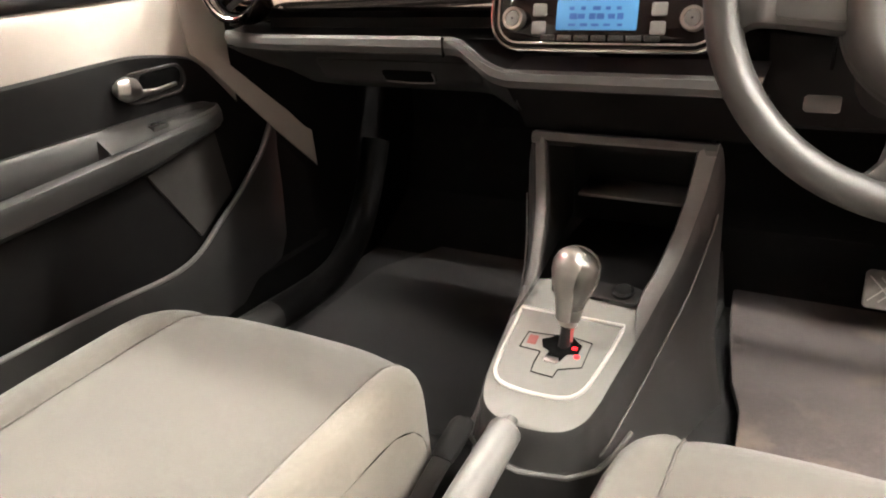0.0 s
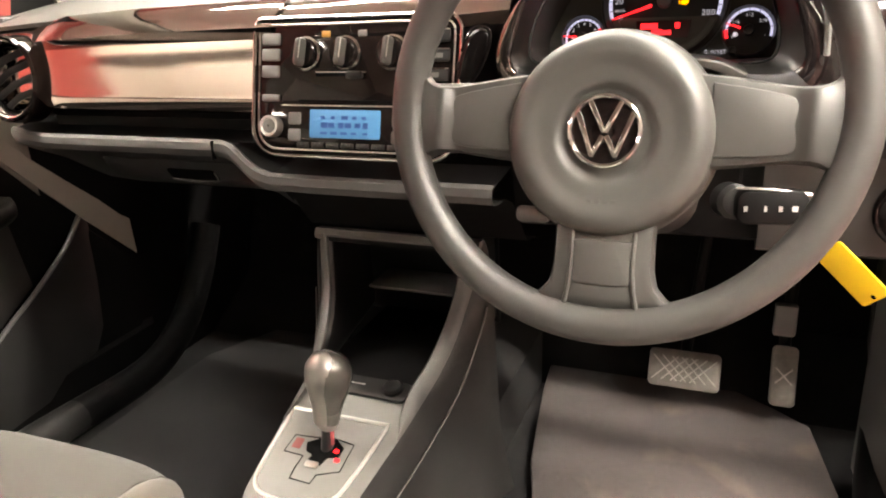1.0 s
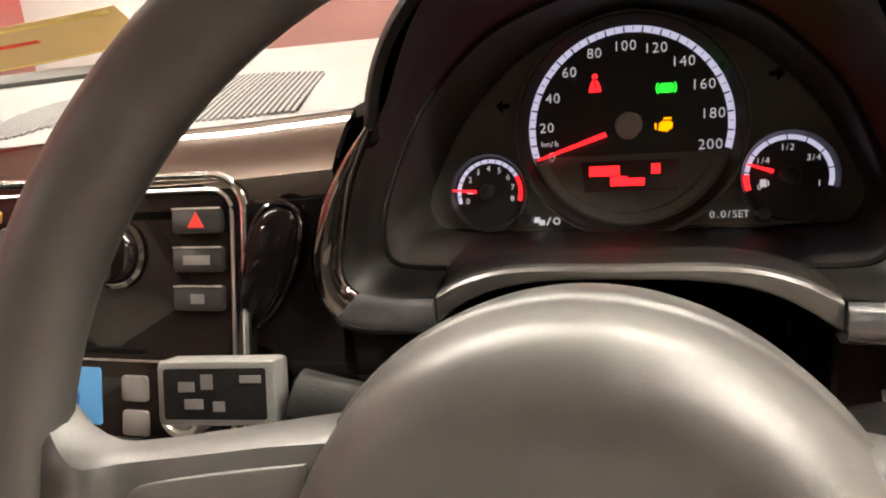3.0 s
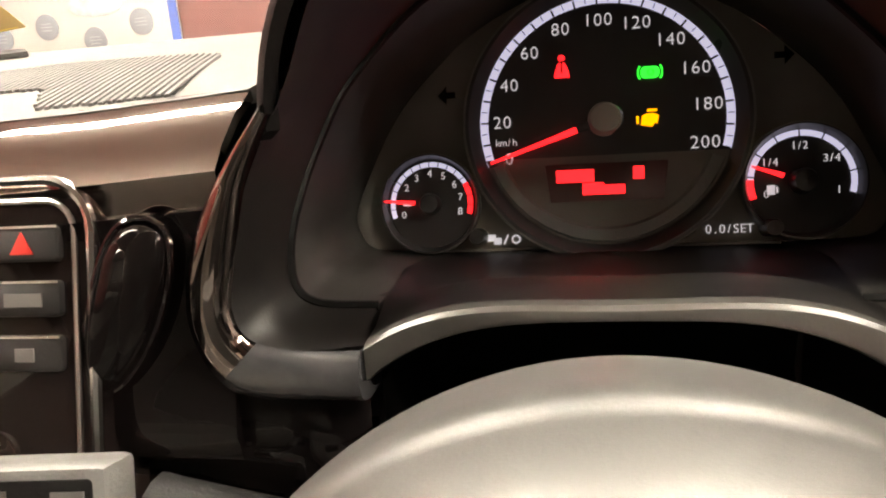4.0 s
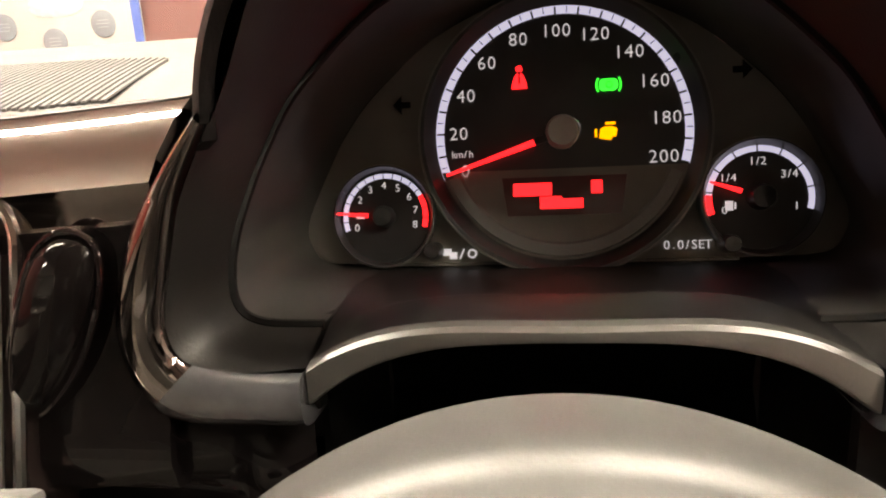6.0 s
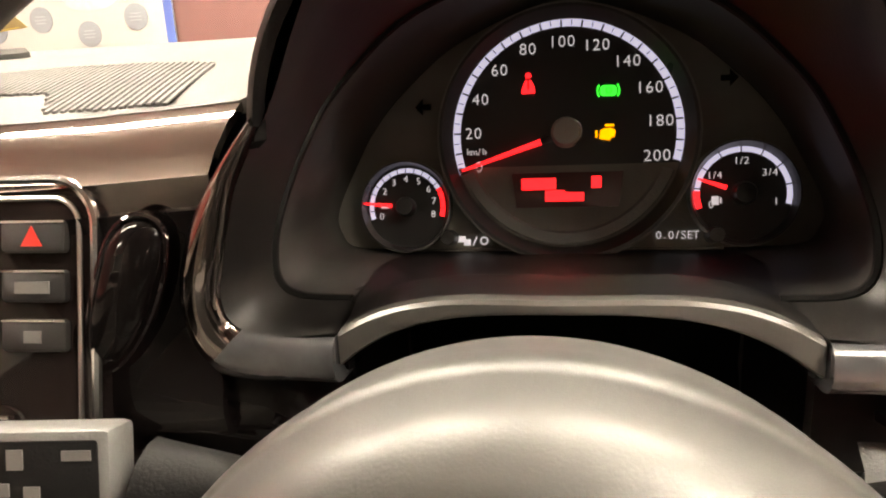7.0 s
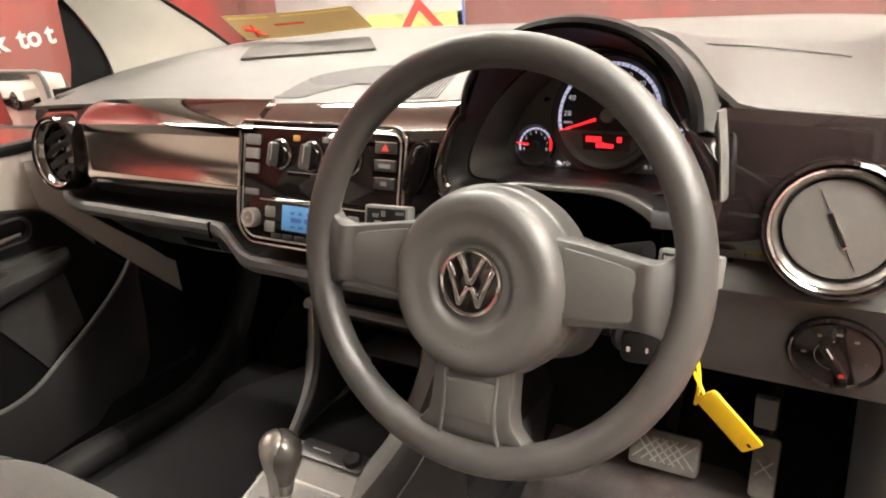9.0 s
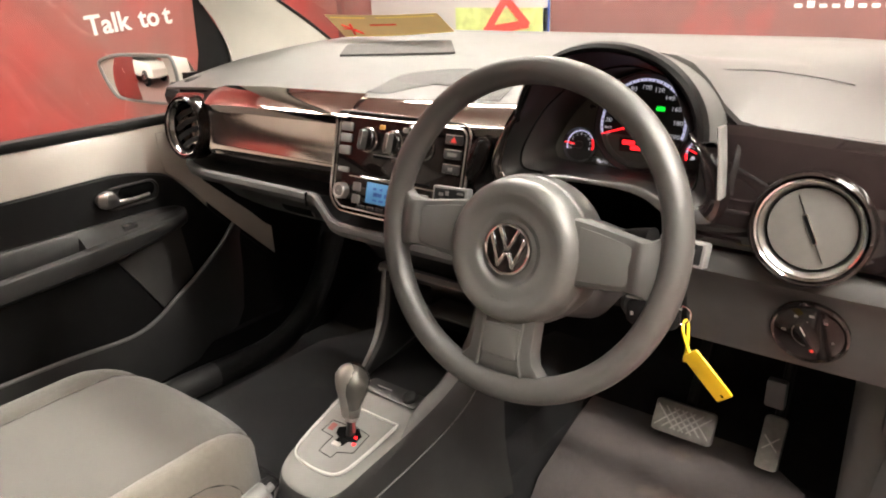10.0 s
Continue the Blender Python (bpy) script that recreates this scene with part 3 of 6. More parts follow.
bm = loft([[(x, y, edge_z(x) + z if z > -0.07 else z + 1.0) for y, z in ((0.25, 0.001), (0.243, -0.002), (0.234, -0.012), (0.225, -0.028), (0.217, -0.046), (0.212, -0.064), (0.209, -0.085), (0.208, -0.1), (0.212, -0.112), (0.236, -0.118))] for x in steps(0.44, 0.66, 16)], False, False)
part("fascia", thicken(bm, 0.004), SURROUND, dash, "gloss black curved fascia")
bm = loft([[(x, 0.226, 0.886), (x, 0.245, 0.87), (x, 0.245, 0.856), (x, 0.2, 0.85)] for x in (-0.54, -0.12)], False, False)
part("recess_band", bm, BLACK, dash)

lf = [(p.x, p.z) for p in smooth_path([(0.146, 0, 0.981), (0.1565, 0, 0.976), (0.156, 0, 0.96), (0.147, 0, 0.938), (0.133, 0, 0.921), (0.1205, 0, 0.9185), (0.1205, 0, 0.935), (0.1265, 0, 0.957), (0.135, 0, 0.9745)], 4, True)]
lc = (0.139, 0.951)
lm = facing(lc[0], 0.1965, lc[1], 7)
lo = [(x - lc[0], z - lc[1], 0) for x, z in lf][::-1]
leaf = part("leaf_trim", loft([[(x * k, y * k, h) for x, y, _ in lo] for k, h in ((1.0, -0.008), (1.0, 0.0), (0.96, 0.0022), (0.88, 0.0042), (0.75, 0.0058), (0.55, 0.007), (0.3, 0.0076), (0.05, 0.0078))], True, True, None, lm), INK, dash, "gloss black leaf shaped trim")
part("leaf_rim", tube([lm @ Vector((x * 1.04, y * 1.04, 0.0008)) for x, y, _ in lo], 0.0013, 8, True), SURROUND, leaf, "bright edge of the leaf trim")
part("nose", loft([[(x, y + 0.018 * max(0, (x - 0.2) / 0.03) ** 2, z + dz * (x - 0.118)) for y, z, dz in ((0.206, 0.925, 0.0), (0.2, 0.912, -0.02), (0.199, 0.9, -0.06), (0.203, 0.885, -0.1), (0.215, 0.868, -0.12), (0.24, 0.858, -0.1), (0.3, 0.85, 0.0))] for x in steps(0.118, 0.2225, 10)], False, False), INK, dash, "gloss black panel beside the column")

# ledge strip that sags under the radio
LEDGE = [(-0.622, 0.852), (-0.3, 0.852), (-0.2, 0.851), (-0.175, 0.843), (-0.15, 0.829), (-0.125, 0.82), (-0.09, 0.818), (0.165, 0.818)]
lp = smooth_path([(x, 0, z) for x, z in LEDGE], 5)
prof = [(0.2, 0.0), (0.194, 0.0015), (0.189, -0.002), (0.187, -0.011), (0.191, -0.02), (0.205, -0.024), (0.235, -0.026)]
part("ledge", loft([[(p.x, y - (0.02 if p.x > -0.14 else 0.02 * max(0, (p.x + 0.2) / 0.06)), p.z + dz) for y, dz in ((y + 0.04 * min(1, max(0, (-0.53 - p.x) / 0.08)) ** 1.5, dz) for y, dz in prof)] for p in lp], False, False), LEDGEP, dash, "grey moulded ledge")
part("ledge_back", loft([[(p.x, y - (0.02 if p.x > -0.14 else 0.02 * max(0, (p.x + 0.2) / 0.06)) + 0.04 * min(1, max(0, (-0.53 - p.x) / 0.08)) ** 1.5, p.z + dz) for y, dz in ((0.26, 0.006), (0.24, 0.003), (0.197, -0.001), (0.197, -0.01))] for p in lp], False, False), BLACK, dash, "black shelf behind the ledge")
part("ledge_seam", box((-0.212, 0.188, 0.841), (0.0012, 0.006, 0.024)), VOID, dash)

# passenger side lower panel and glovebox
def low(x, z0):
    f = 1.6 * min(1, max(0, (-0.47 - x) / 0.13)) ** 1.5
    pts = [(0.215, 0, 0.008), (0.232, 0.02, 0.02), (0.25, 0.046, 0.045), (0.275, 0.064, 0.06), (0.32, 0.074, 0.06), (0.4, 0.08, 0.04), (0.5, 0.082, 0), (0.7, 0.08, 0)]
    return [(y + f * o, z0 - d) for y, d, o in pts]


part("lower_panel", loft([[(p.x, y, z) for y, z in low(p.x, p.z - 0.022)] for p in lp if p.x < -0.135], False, False), DOORTRIM, dash, "black lower panel")
part("middle_panel", loft([[(x, 0.2, 0.797), (x, 0.225, 0.785), (x, 0.262, 0.745), (x, 0.285, 0.718), (x, 0.33, 0.708)] for x in (-0.142, 0.17)], False, False), BLACK, dash, "black panel under the ledge")
gm = facing(-0.3, 0.239, 0.798, -36)
glove = part("glovebox", slab(rrect(0.3, 0.04, 0.008), -0.004, 0.0008, 0.001, gm), DOORTRIM, dash, "black glovebox lid")
part("pull", slab(rrect(0.084, 0.022, 0.006, cx=0.0, cy=-0.008), 0.0, 0.0022, 0.0008, gm), VOID, glove, "black recessed pull")
part("pull_edge", tube([gm @ Vector(p) for p in ((-0.04, -0.0175, 0.003), (0.0, -0.019, 0.0035), (0.038, -0.0185, 0.003), (0.041, -0.012, 0.003), (0.041, 0.0, 0.002))], 0.0012, 6), TRIM_GREY, glove)

# driver side lower panel
LR = [(0.225, 0.878), (0.215, 0.87), (0.21, 0.855), (0.222, 0.84), (0.232, 0.8), (0.24, 0.766), (0.25, 0.745), (0.272, 0.735), (0.35, 0.738), (0.5, 0.76), (0.7, 0.8)]
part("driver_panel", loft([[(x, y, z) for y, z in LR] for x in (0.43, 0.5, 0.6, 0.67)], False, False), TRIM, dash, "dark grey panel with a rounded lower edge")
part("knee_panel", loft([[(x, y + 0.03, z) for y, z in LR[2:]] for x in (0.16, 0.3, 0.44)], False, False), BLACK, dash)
part("side_cap", box((-0.645, 0.45, 0.93), (0.02, 0.36, 0.16), 0.008), TRIM, dash)
part("side_cap", box((0.665, 0.5, 0.86), (0.02, 0.5, 0.36), 0.008), TRIM, dash)


def air_vent(x, yaw, closed_disc):
    m = facing(x, 0.2, 0.928, 8, yaw)
    v = thing("air_vent", "round chrome ringed air vent, shut grey disc" if closed_disc else "round chrome ringed air vent with black blades", "air vent", m.translation, "round dashboard vents")
    part("outer_ring", lathe([(0.062, -0.03), (0.062, -0.004), (0.0605, 0.005), (0.0575, 0.008), (0.0555, 0.005), (0.055, -0.03)], m, 48, False), GLOSS, v, "gloss black ring")
    part("chrome_ring", lathe([(0.0552, -0.03), (0.0552, 0.004), (0.0538, 0.006), (0.0518, 0.0045), (0.0508, 0.001), (0.0508, -0.03)], m, 48, False), CHROME, v, "bright silver ring")
    part("inner_bevel", lathe([(0.0507, 0.0008), (0.0485, -0.002), (0.0455, -0.008), (0.044, -0.014), (0.044, -0.03)], m, 48, False), SATIN if closed_disc else DARKCHROME, v, "satin silver inner bevel" if closed_disc else "dark chrome inner bevel")
    part("throat", lathe([(0.0445, -0.006), (0.0445, -0.04), (0.001, -0.042)], m, 40, False), VOID, v)
    if closed_disc:
        d = part("disc", lathe([(0.0435, -0.012), (0.0435, -0.008), (0.03, -0.0045), (0.001, -0.003)], m, 40, True), DISCGREY, v, "dark grey shut disc")
        s = m @ Matrix.Rotation(radians(-64), 4, "Z")
        part("thumb_slot", slab(rrect(0.034, 0.0062, 0.002), -0.004, -0.0014, 0.0006, s), CHROME, v, "bright edged slot")
        part("slot_hollow", slab(rrect(0.031, 0.0038, 0.0015), -0.003, -0.0008, 0.0003, s), VOID, v)
        part("disc_seam", box((0, 0, -0.0035), (0.075, 0.0008, 0.001), 0, s), VOID, v)
    else:
        q = m @ Matrix.Rotation(radians(112), 4, "Z")
        for k in range(4):
            u = -0.028 + 0.0187 * k
            h = math.sqrt(0.043 ** 2 - u * u)
            part("blade", tube([q @ Vector((u - 0.0015, -h, -0.01)), q @ Vector((u + 0.001, 0, -0.006)), q @ Vector((u - 0.0015, h, -0.01))], 0.0018, 6, flat=3.0), BLACK, v)
    return v


air_vent(-0.562, 0, False)
air_vent(0.56, 0, True)

# ---- centre panel: heater and radio ----
PM = facing(CX, 0.188, 0.92, 15)
panel = thing("car_radio", "gloss black radio and heater panel with chrome trim and knobs", "car radio", PM.translation)
outline = []
for sx, sy, a, r in ((1, 1, 0, 0.02), (-1, 1, 90, 0.012), (-1, -1, 180, 0.034), (1, -1, 270, 0.034)):
    for i in range(8):
        t = radians(a + 90 * i / 7)
        outline.append((sx * (0.131 - r) + r * math.cos(t), sy * (0.079 - r) + r * math.sin(t), 0))
part("faceplate", slab(outline, -0.03, 0.0, 0.004, PM), GLOSS, panel, "gloss black faceplate")
part("chrome_frame", tube([PM @ Vector((x, y, 0.0005)) for x, y, _ in shrink(outline, 0.0005, 0)], 0.0022, 8, True), CHROME, panel, "thin chrome frame")
part("inner_frame", tube([PM @ Vector((x, y, 0.0005)) for x, y, _ in shrink(outline, 0.008, 0)], 0.0011, 6, True), SATIN, panel)


def key(u, v, w, h, material=GREYKEY, name="button", up=0.003):
    return part(name, slab(rrect(w, h, min(w, h) * 0.16, cx=u, cy=v), -0.002, up, 0.001, PM), material, panel)


for v in (0.0545, 0.037, 0.018):
    key(-0.107, v, 0.024, 0.0135)
key(-0.106, -0.0125, 0.024, 0.008)
for v in (0.055, 0.0345, 0.014):
    b = key(0.103, v, 0.03, 0.0135, BLACK_SATIN)
    part("button_edge", box((0.103, v + 0.0062, 0.0032), (0.029, 0.0008, 0.0006), 0, PM), SATIN, b)
    if v > 0.05:
        part("hazard_mark", loft([[(0.103 - 0.005, v - 0.004, 0.0032), (0.103 + 0.005, v - 0.004, 0.0032), (0.103, v + 0.0045, 0.0032)], [(0.103 - 0.005, v - 0.004, 0.0036), (0.103 + 0.005, v - 0.004, 0.0036), (0.103, v + 0.0045, 0.0036)]], True, True, None, PM), PRINT_R, b, "red triangle")
    else:
        part("legend", box((0.103, v - 0.0005, 0.0034), (0.016 if v > 0.02 else 0.008, 0.005, 0.0006), 0, PM), GREYKEY, b)
for u in (-0.06, -0.008, 0.05):
    m = PM @ Matrix.Translation((u, 0.038, 0))
    k = part("heater_knob", lathe([(0.0195, -0.001), (0.0195, 0.002), (0.0175, 0.0035), (0.0165, 0.0035), (0.0155, 0.002)], m, 36, False), DARKCHROME, panel, "dark chrome ringed rotary knob")
    part("knob_body", lathe([(0.0172, 0.001), (0.0165, 0.006), (0.0145, 0.0085), (0.001, 0.009)], m, 36, False), GLOSS, k)
    part("knob_grip", slab(rrect(0.0085, 0.03, 0.004), 0.004, 0.021, 0.003, m @ Matrix.Rotation(radians(-6), 4, "Z")), LIP, k, "satin grey blade")
    part("knob_line", box((0.0032, 0.003, 0.0205), (0.0009, 0.02, 0.0006), 0, m @ Matrix.Rotation(radians(-6), 4, "Z")), SATIN, k)
for u, mt in ((-0.034, mat("indicator_amber", (0.42, 0.22, 0.04), 0.4)), (0.0125, GREYKEY)):
    key(u, 0.0595, 0.011, 0.007, mt, "indicator", 0.0012)
part("slider_track", box((-0.014, 0.0145, 0.0), (0.064, 0.004, 0.002), 0.0006, PM), VOID, panel)
part("slider_line", box((-0.014, 0.0172, 0.0006), (0.064, 0.0007, 0.001), 0, PM), PRINT_W, panel)
part("slider", box((0.006, 0.0135, 0.004), (0.02, 0.008, 0.008), 0.002, PM), BLACK_SATIN, panel)
part("radio_bezel", slab(rrect(0.205, 0.052, 0.008, cx=-0.006, cy=-0.042), -0.001, 0.002, 0.001, PM), GLOSS, panel)
part("disc_slot", box((0.0, -0.0155, 0.001), (0.135, 0.003, 0.003), 0.0006, PM), VOID, panel)
part("slot_trim", box((0.0, -0.0205, 0.0022), (0.18, 0.0012, 0.001), 0, PM), SATIN, panel)
disp = part("display", slab(rrect(0.091, 0.032, 0.002, cx=-0.006, cy=-0.041), 0.0, 0.0026, 0.0006, PM), LUM_LCD, panel, "glowing blue radio display")
LCDINK = mat("lcd_ink", (0.03, 0.1, 0.32), 0.4)
rng = random.Random(4)
for v, h, n in ((-0.034, 0.004, 5), (-0.0425, 0.006, 6), (-0.0515, 0.003, 5)):
    for i in range(n):
        w = 0.006 + 0.006 * rng.random()
        part("readout", box((-0.034 + 0.066 * i / n + 0.003 * rng.random(), v, 0.0029), (w * 0.75, h * (0.8 + 0.3 * rng.random()), 0.0005), 0, PM), LCDINK, disp)
for u in (-0.1, 0.098):
    m = PM @ Matrix.Translation((u, -0.0455, 0))
    k = part("radio_knob", lathe([(0.0125, 0.0), (0.0125, 0.013), (0.0118, 0.0145), (0.0095, 0.0145), (0.0085, 0.013)], m, 32, False), SATIN, panel, "ribbed silver radio knob")
    part("knob_cap", lathe([(0.009, 0.010), (0.008, 0.0135), (0.001, 0.0142)], m, 28, False), GREYKEY, k)
for u in (-0.0715, 0.062):
    for v in (-0.0355, -0.0545):
        key(u, v, 0.0165, 0.014, GREYKEY, "radio_button", 0.004)
for i in range(7):
    key(-0.06 + 0.0195 * i, -0.0655, 0.0165, 0.006, BLACK_SATIN, "preset_button", 0.0035)
part("lower_chrome", box((-0.005, -0.0715, 0.001), (0.17, 0.0012, 0.0015), 0, PM), SATIN, panel)

# ---- instrument cluster ----
DM = facing(0.3155, 0.3315, 0.9936, 14.6)
clus = thing("instrument_cluster", "lit instrument cluster with three round dials under a black hood", "instrument cluster", DM.translation)


def arch(a, top, cx, bottom, y, n=40, p=2.3, base=0.955):
    """An arch outline, from its lower left over the top to its lower right."""
    out = []
    for i in range(n + 1):
        t = math.pi * (1 - i / n)
        c, s = math.cos(t), math.sin(t)
        out.append((cx + a * math.copysign(abs(c) ** (2 / p), c), y, base + (top - base) * abs(s) ** (2 / p)))
    return [(cx - a * 1.03, y, bottom)] + out + [(cx + a * 1.03, y, bottom)]


def horseshoe(cx, left, n=5):
    """A closed-top path through the left half's (dx, y, z), mirrored to the right."""
    full = [(cx + dx, y, z) for dx, y, z in left] + [(cx - dx, y, z) for dx, y, z in left[-2::-1]]
    return smooth_path(full, n)


rings = [arch(0.15, 1.06, 0.318, 0.99, 0.36, p=2.1, base=1.0), arch(0.134, 1.1, 0.319, 0.99, 0.25, p=2.1, base=1.006), arch(0.125, 1.111, 0.32, 1.007, 0.21, p=2.1, base=1.006),
         arch(0.122, 1.1095, 0.32, 1.007, 0.199, p=2.1, base=1.008), arch(0.117, 1.105, 0.319, 1.007, 0.1955, p=2.1, base=1.01), arch(0.113, 1.1, 0.318, 1.007, 0.2, p=2.1, base=1.01)]
part("hood_skin", loft(rings[:3], False, False), PAD, clus, "grey grained skin of the hood")
part("hood", loft(rings[2:], False, False), HOODBLACK, clus, "black hood over the dials")
GI = horseshoe(0.316, [(-0.09, 0.2, 0.9325), (-0.112, 0.196, 0.9325), (-0.1312, 0.1955, 0.9362), (-0.1363, 0.1955, 0.948), (-0.134, 0.1955, 0.962), (-0.1246, 0.196, 0.992), (-0.108, 0.198, 1.022), (-0.074, 0.199, 1.08), (0.0, 0.199, 1.1)])
MI = horseshoe(0.314, [(-0.09, 0.212, 0.9345), (-0.114, 0.21, 0.9365), (-0.123, 0.21, 0.944), (-0.1255, 0.212, 0.957), (-0.123, 0.216, 0.975), (-0.115, 0.226, 1.001), (-0.106, 0.236, 1.028), (-0.073, 0.252, 1.07), (0.0, 0.258, 1.088)])
EI = horseshoe(0.311, [(-0.086, 0.225, 0.9385), (-0.107, 0.222, 0.9405), (-0.1165, 0.222, 0.946), (-0.1195, 0.225, 0.957), (-0.118, 0.232, 0.974), (-0.11, 0.248, 1.001), (-0.097, 0.265, 1.026), (-0.062, 0.285, 1.058), (0.0, 0.291, 1.074)])
SI = horseshoe(0.316, [(-0.086, 0.32, 0.933), (-0.118, 0.318, 0.935), (-0.127, 0.32, 0.943), (-0.129, 0.322, 0.954), (-0.122, 0.325, 0.972), (-0.108, 0.329, 0.999), (-0.088, 0.336, 1.022), (-0.054, 0.345, 1.047), (0.0, 0.35, 1.064)])
part("liner", loft([GI, [g.lerp(m_, 0.5) + Vector((0, -0.002, 0)) for g, m_ in zip(GI, MI)], MI, [m_.lerp(e, 0.85) for m_, e in zip(MI, EI)], EI], False, False), LINER, clus, "satin black liner inside the hood")
# shadow gap between liner and dial surround, drawn as a black tube
part("liner_shade", tube(EI, 0.0019, 6), HOODBLACK, clus)
flat = [DM.inverted() @ p for p in SI]
part("dial_plate", slab([(p.x * 0.985, p.y * 0.985, 0) for p in flat[::-1]], -0.008, -0.003, 0.001, DM), DIALGREY, clus, "dark grey dial plate")
# grey inner surround
part("surround", loft([[e + Vector((0, 0.003, 0.0)) for e in EI], [e.lerp(s_, 0.55) + Vector((0.004 * (-1 if e.x < 0.311 else 1) * min(1, abs(e.x - 0.311) / 0.05), 0, 0.002)) for e, s_ in zip(EI, SI)], SI, [Vector((0.316 + (s_.x - 0.316) * 0.975, s_.y + 0.006, 0.985 + (s_.z - 0.985) * 0.975)) for s_ in SI]], False, False), DIALDARK, clus, "dark grey dial surround")


# lower lip from the dials forward to the column opening
def lip_z(x):
    """Lower edge of the lip: flat in the middle, dropping steeply at both ends."""
    return max(0.917, 0.942 - 107.5 * min(0.09, abs(x - 0.3145)) ** 3.5)


def lip_top(x):
    return lip_z(x) + 0.006 + 0.0085 * min(1, abs(x - 0.3145) / 0.09) ** 2


def ledge_row(x):
    d = 0.004 if abs(x - 0.316) > 0.0895 else 0.0
    t = lip_top(x)
    return [(x, 0.345, 0.929), (x, 0.322, 0.9325), (x, 0.29, 0.9355), (x, 0.255, 0.9375), (x, 0.237, max(0.9385, t - 0.003)), (x, 0.226, max(0.9385, t) - d), (x, 0.213, max(0.9345, t) - d), (x, 0.201, t - d - 0.0004)]


part("cluster_floor", loft([ledge_row(x) for x in [0.186, 0.2, 0.2262] + steps(0.2266, 0.4054, 30) + [0.4058, 0.43, 0.447]], False, False), LINER, clus, "satin black ledge below the dials")
part("floor_line", tube([(x, 0.3195, 0.9335) for x in steps(0.235, 0.395, 12)], 0.0009, 6), GREYKEY, clus, "pale line below the dials")
part("lower_lip", loft([[(x, 0.216, z - 0.001), (x, 0.199, z - 0.0008), (x, 0.1955, z + 0.0006), (x, 0.195, z + 0.002), (x, 0.1953, zt - 0.002), (x, 0.1968, zt - 0.0005), (x, 0.201, zt)] for x, z, zt in ((x, lip_z(x), lip_top(x)) for x in steps(0.2268, 0.4052, 40))], False, False), LIP, clus, "grey lip over the column opening")
# the shade in the opening is put into its colour
part("column_opening", loft([[(x, 0.216, lip_z(x) - 0.002), (x, 0.25, 0.925), (x, 0.33, 0.92), (x, 0.34, 0.86), (x, 0.3, 0.8)] for x in steps(0.2225, 0.41, 12)], False, False), VOID, clus, "opening round the column, coloured near black for its shade")
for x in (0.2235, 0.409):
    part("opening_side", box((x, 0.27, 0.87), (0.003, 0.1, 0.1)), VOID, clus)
# gloss surround on both sides
OG = [(-0.09, 0.9125), (-0.134, 0.9135), (-0.1465, 0.921), (-0.1535, 0.936), (-0.1535, 0.9554), (-0.1447, 0.9795), (-0.131, 1.0), (-0.1142, 1.019)]
IG = [(-0.09, 0.933), (-0.112, 0.933), (-0.1305, 0.937), (-0.1355, 0.948), (-0.133, 0.962), (-0.1285, 0.978), (-0.1225, 0.9957), (-0.111, 1.0155)]
for s in (-1, 1):
    og = smooth_path([(0.316 - s * dx, 0, z) for dx, z in OG], 6)
    ig = smooth_path([(0.316 - s * dx, 0, z) for dx, z in IG], 6)
    def band(lo, hi):
        back = [0.012] if lo == 0 else []
        return loft([[o.lerp(i_, k) + Vector((0, y + b, 0)) for b, o, i_ in zip(back + [0.0] * 99, og[lo:lo + len(back)] + og[lo:hi], ig[lo:lo + len(back)] + ig[lo:hi])] for k, y in ((-0.1, 0.228), (-0.06, 0.21), (-0.02, 0.2), (0.06, 0.1945), (0.2, 0.191), (0.4, 0.1893), (0.65, 0.1892), (0.85, 0.1902), (0.96, 0.192), (1.0, 0.1945))], False, False)

    # left side in paler metal to carry its brighter reflections
    part("gloss_surround", band(11, None), PANEL if s < 0 else SURROUND, clus, "gloss black surround, left side paler for its reflections")
    part("surround_foot", band(0, 12), WORN, clus, "scuffed satin black foot of the surround")
# added pale strip: the bright reflection on the right edge, put into colour
part("glint_strip", tube([(0.461, 0.197, 1.028), (0.466, 0.195, 0.99), (0.468, 0.197, 0.95)], 0.013, 12, flat=0.25), TRIM_GREY, clus, "grey strip for the light caught on the surround's edge")


def dial(u, v, r, rim, name, edge=None):
    m = DM @ Matrix.Translation((u, v, 0))
    d = part(name, lathe([(rim, -0.006), (rim, 0.004), (rim * 0.985, 0.0065), (rim * 0.96, 0.0065), (rim * 0.945, 0.005), (rim * 0.885, 0.0004)], m, 64, False), edge or DIALRIM, clus, "round dial with a dark rim")
    part("rim_line", tube([m @ Vector(p) for p in circle(rim * 0.99, 0.0055, 64)], rim * 0.011 + 0.0002, 5, True), GREYKEY, d)
    part("dial_face", lathe([(rim * 0.95, -0.002), (rim * 0.95, 0.0), (0.0001, 0.0002)], m, 64, False), DIALBLACK, d)
    return m, d


def ring_piece(m, r0, r1, a0, a1, z, n=48):
    return loft([circle(r0, z, n, a0=a0, a1=a1), circle(r1, z, n, a0=a0, a1=a1)], False, False, None, m)


m0, speedo = dial(0, 0, 0.06, 0.068, "speedometer")
A0, A1 = 200.0, -16.0
part("scale", ring_piece(m0, 0.0562, 0.0602, A1, A0, 0.0006, 90), LUM_SCALE, speedo, "glowing white scale", smooth=0)
bt = bmesh.new()
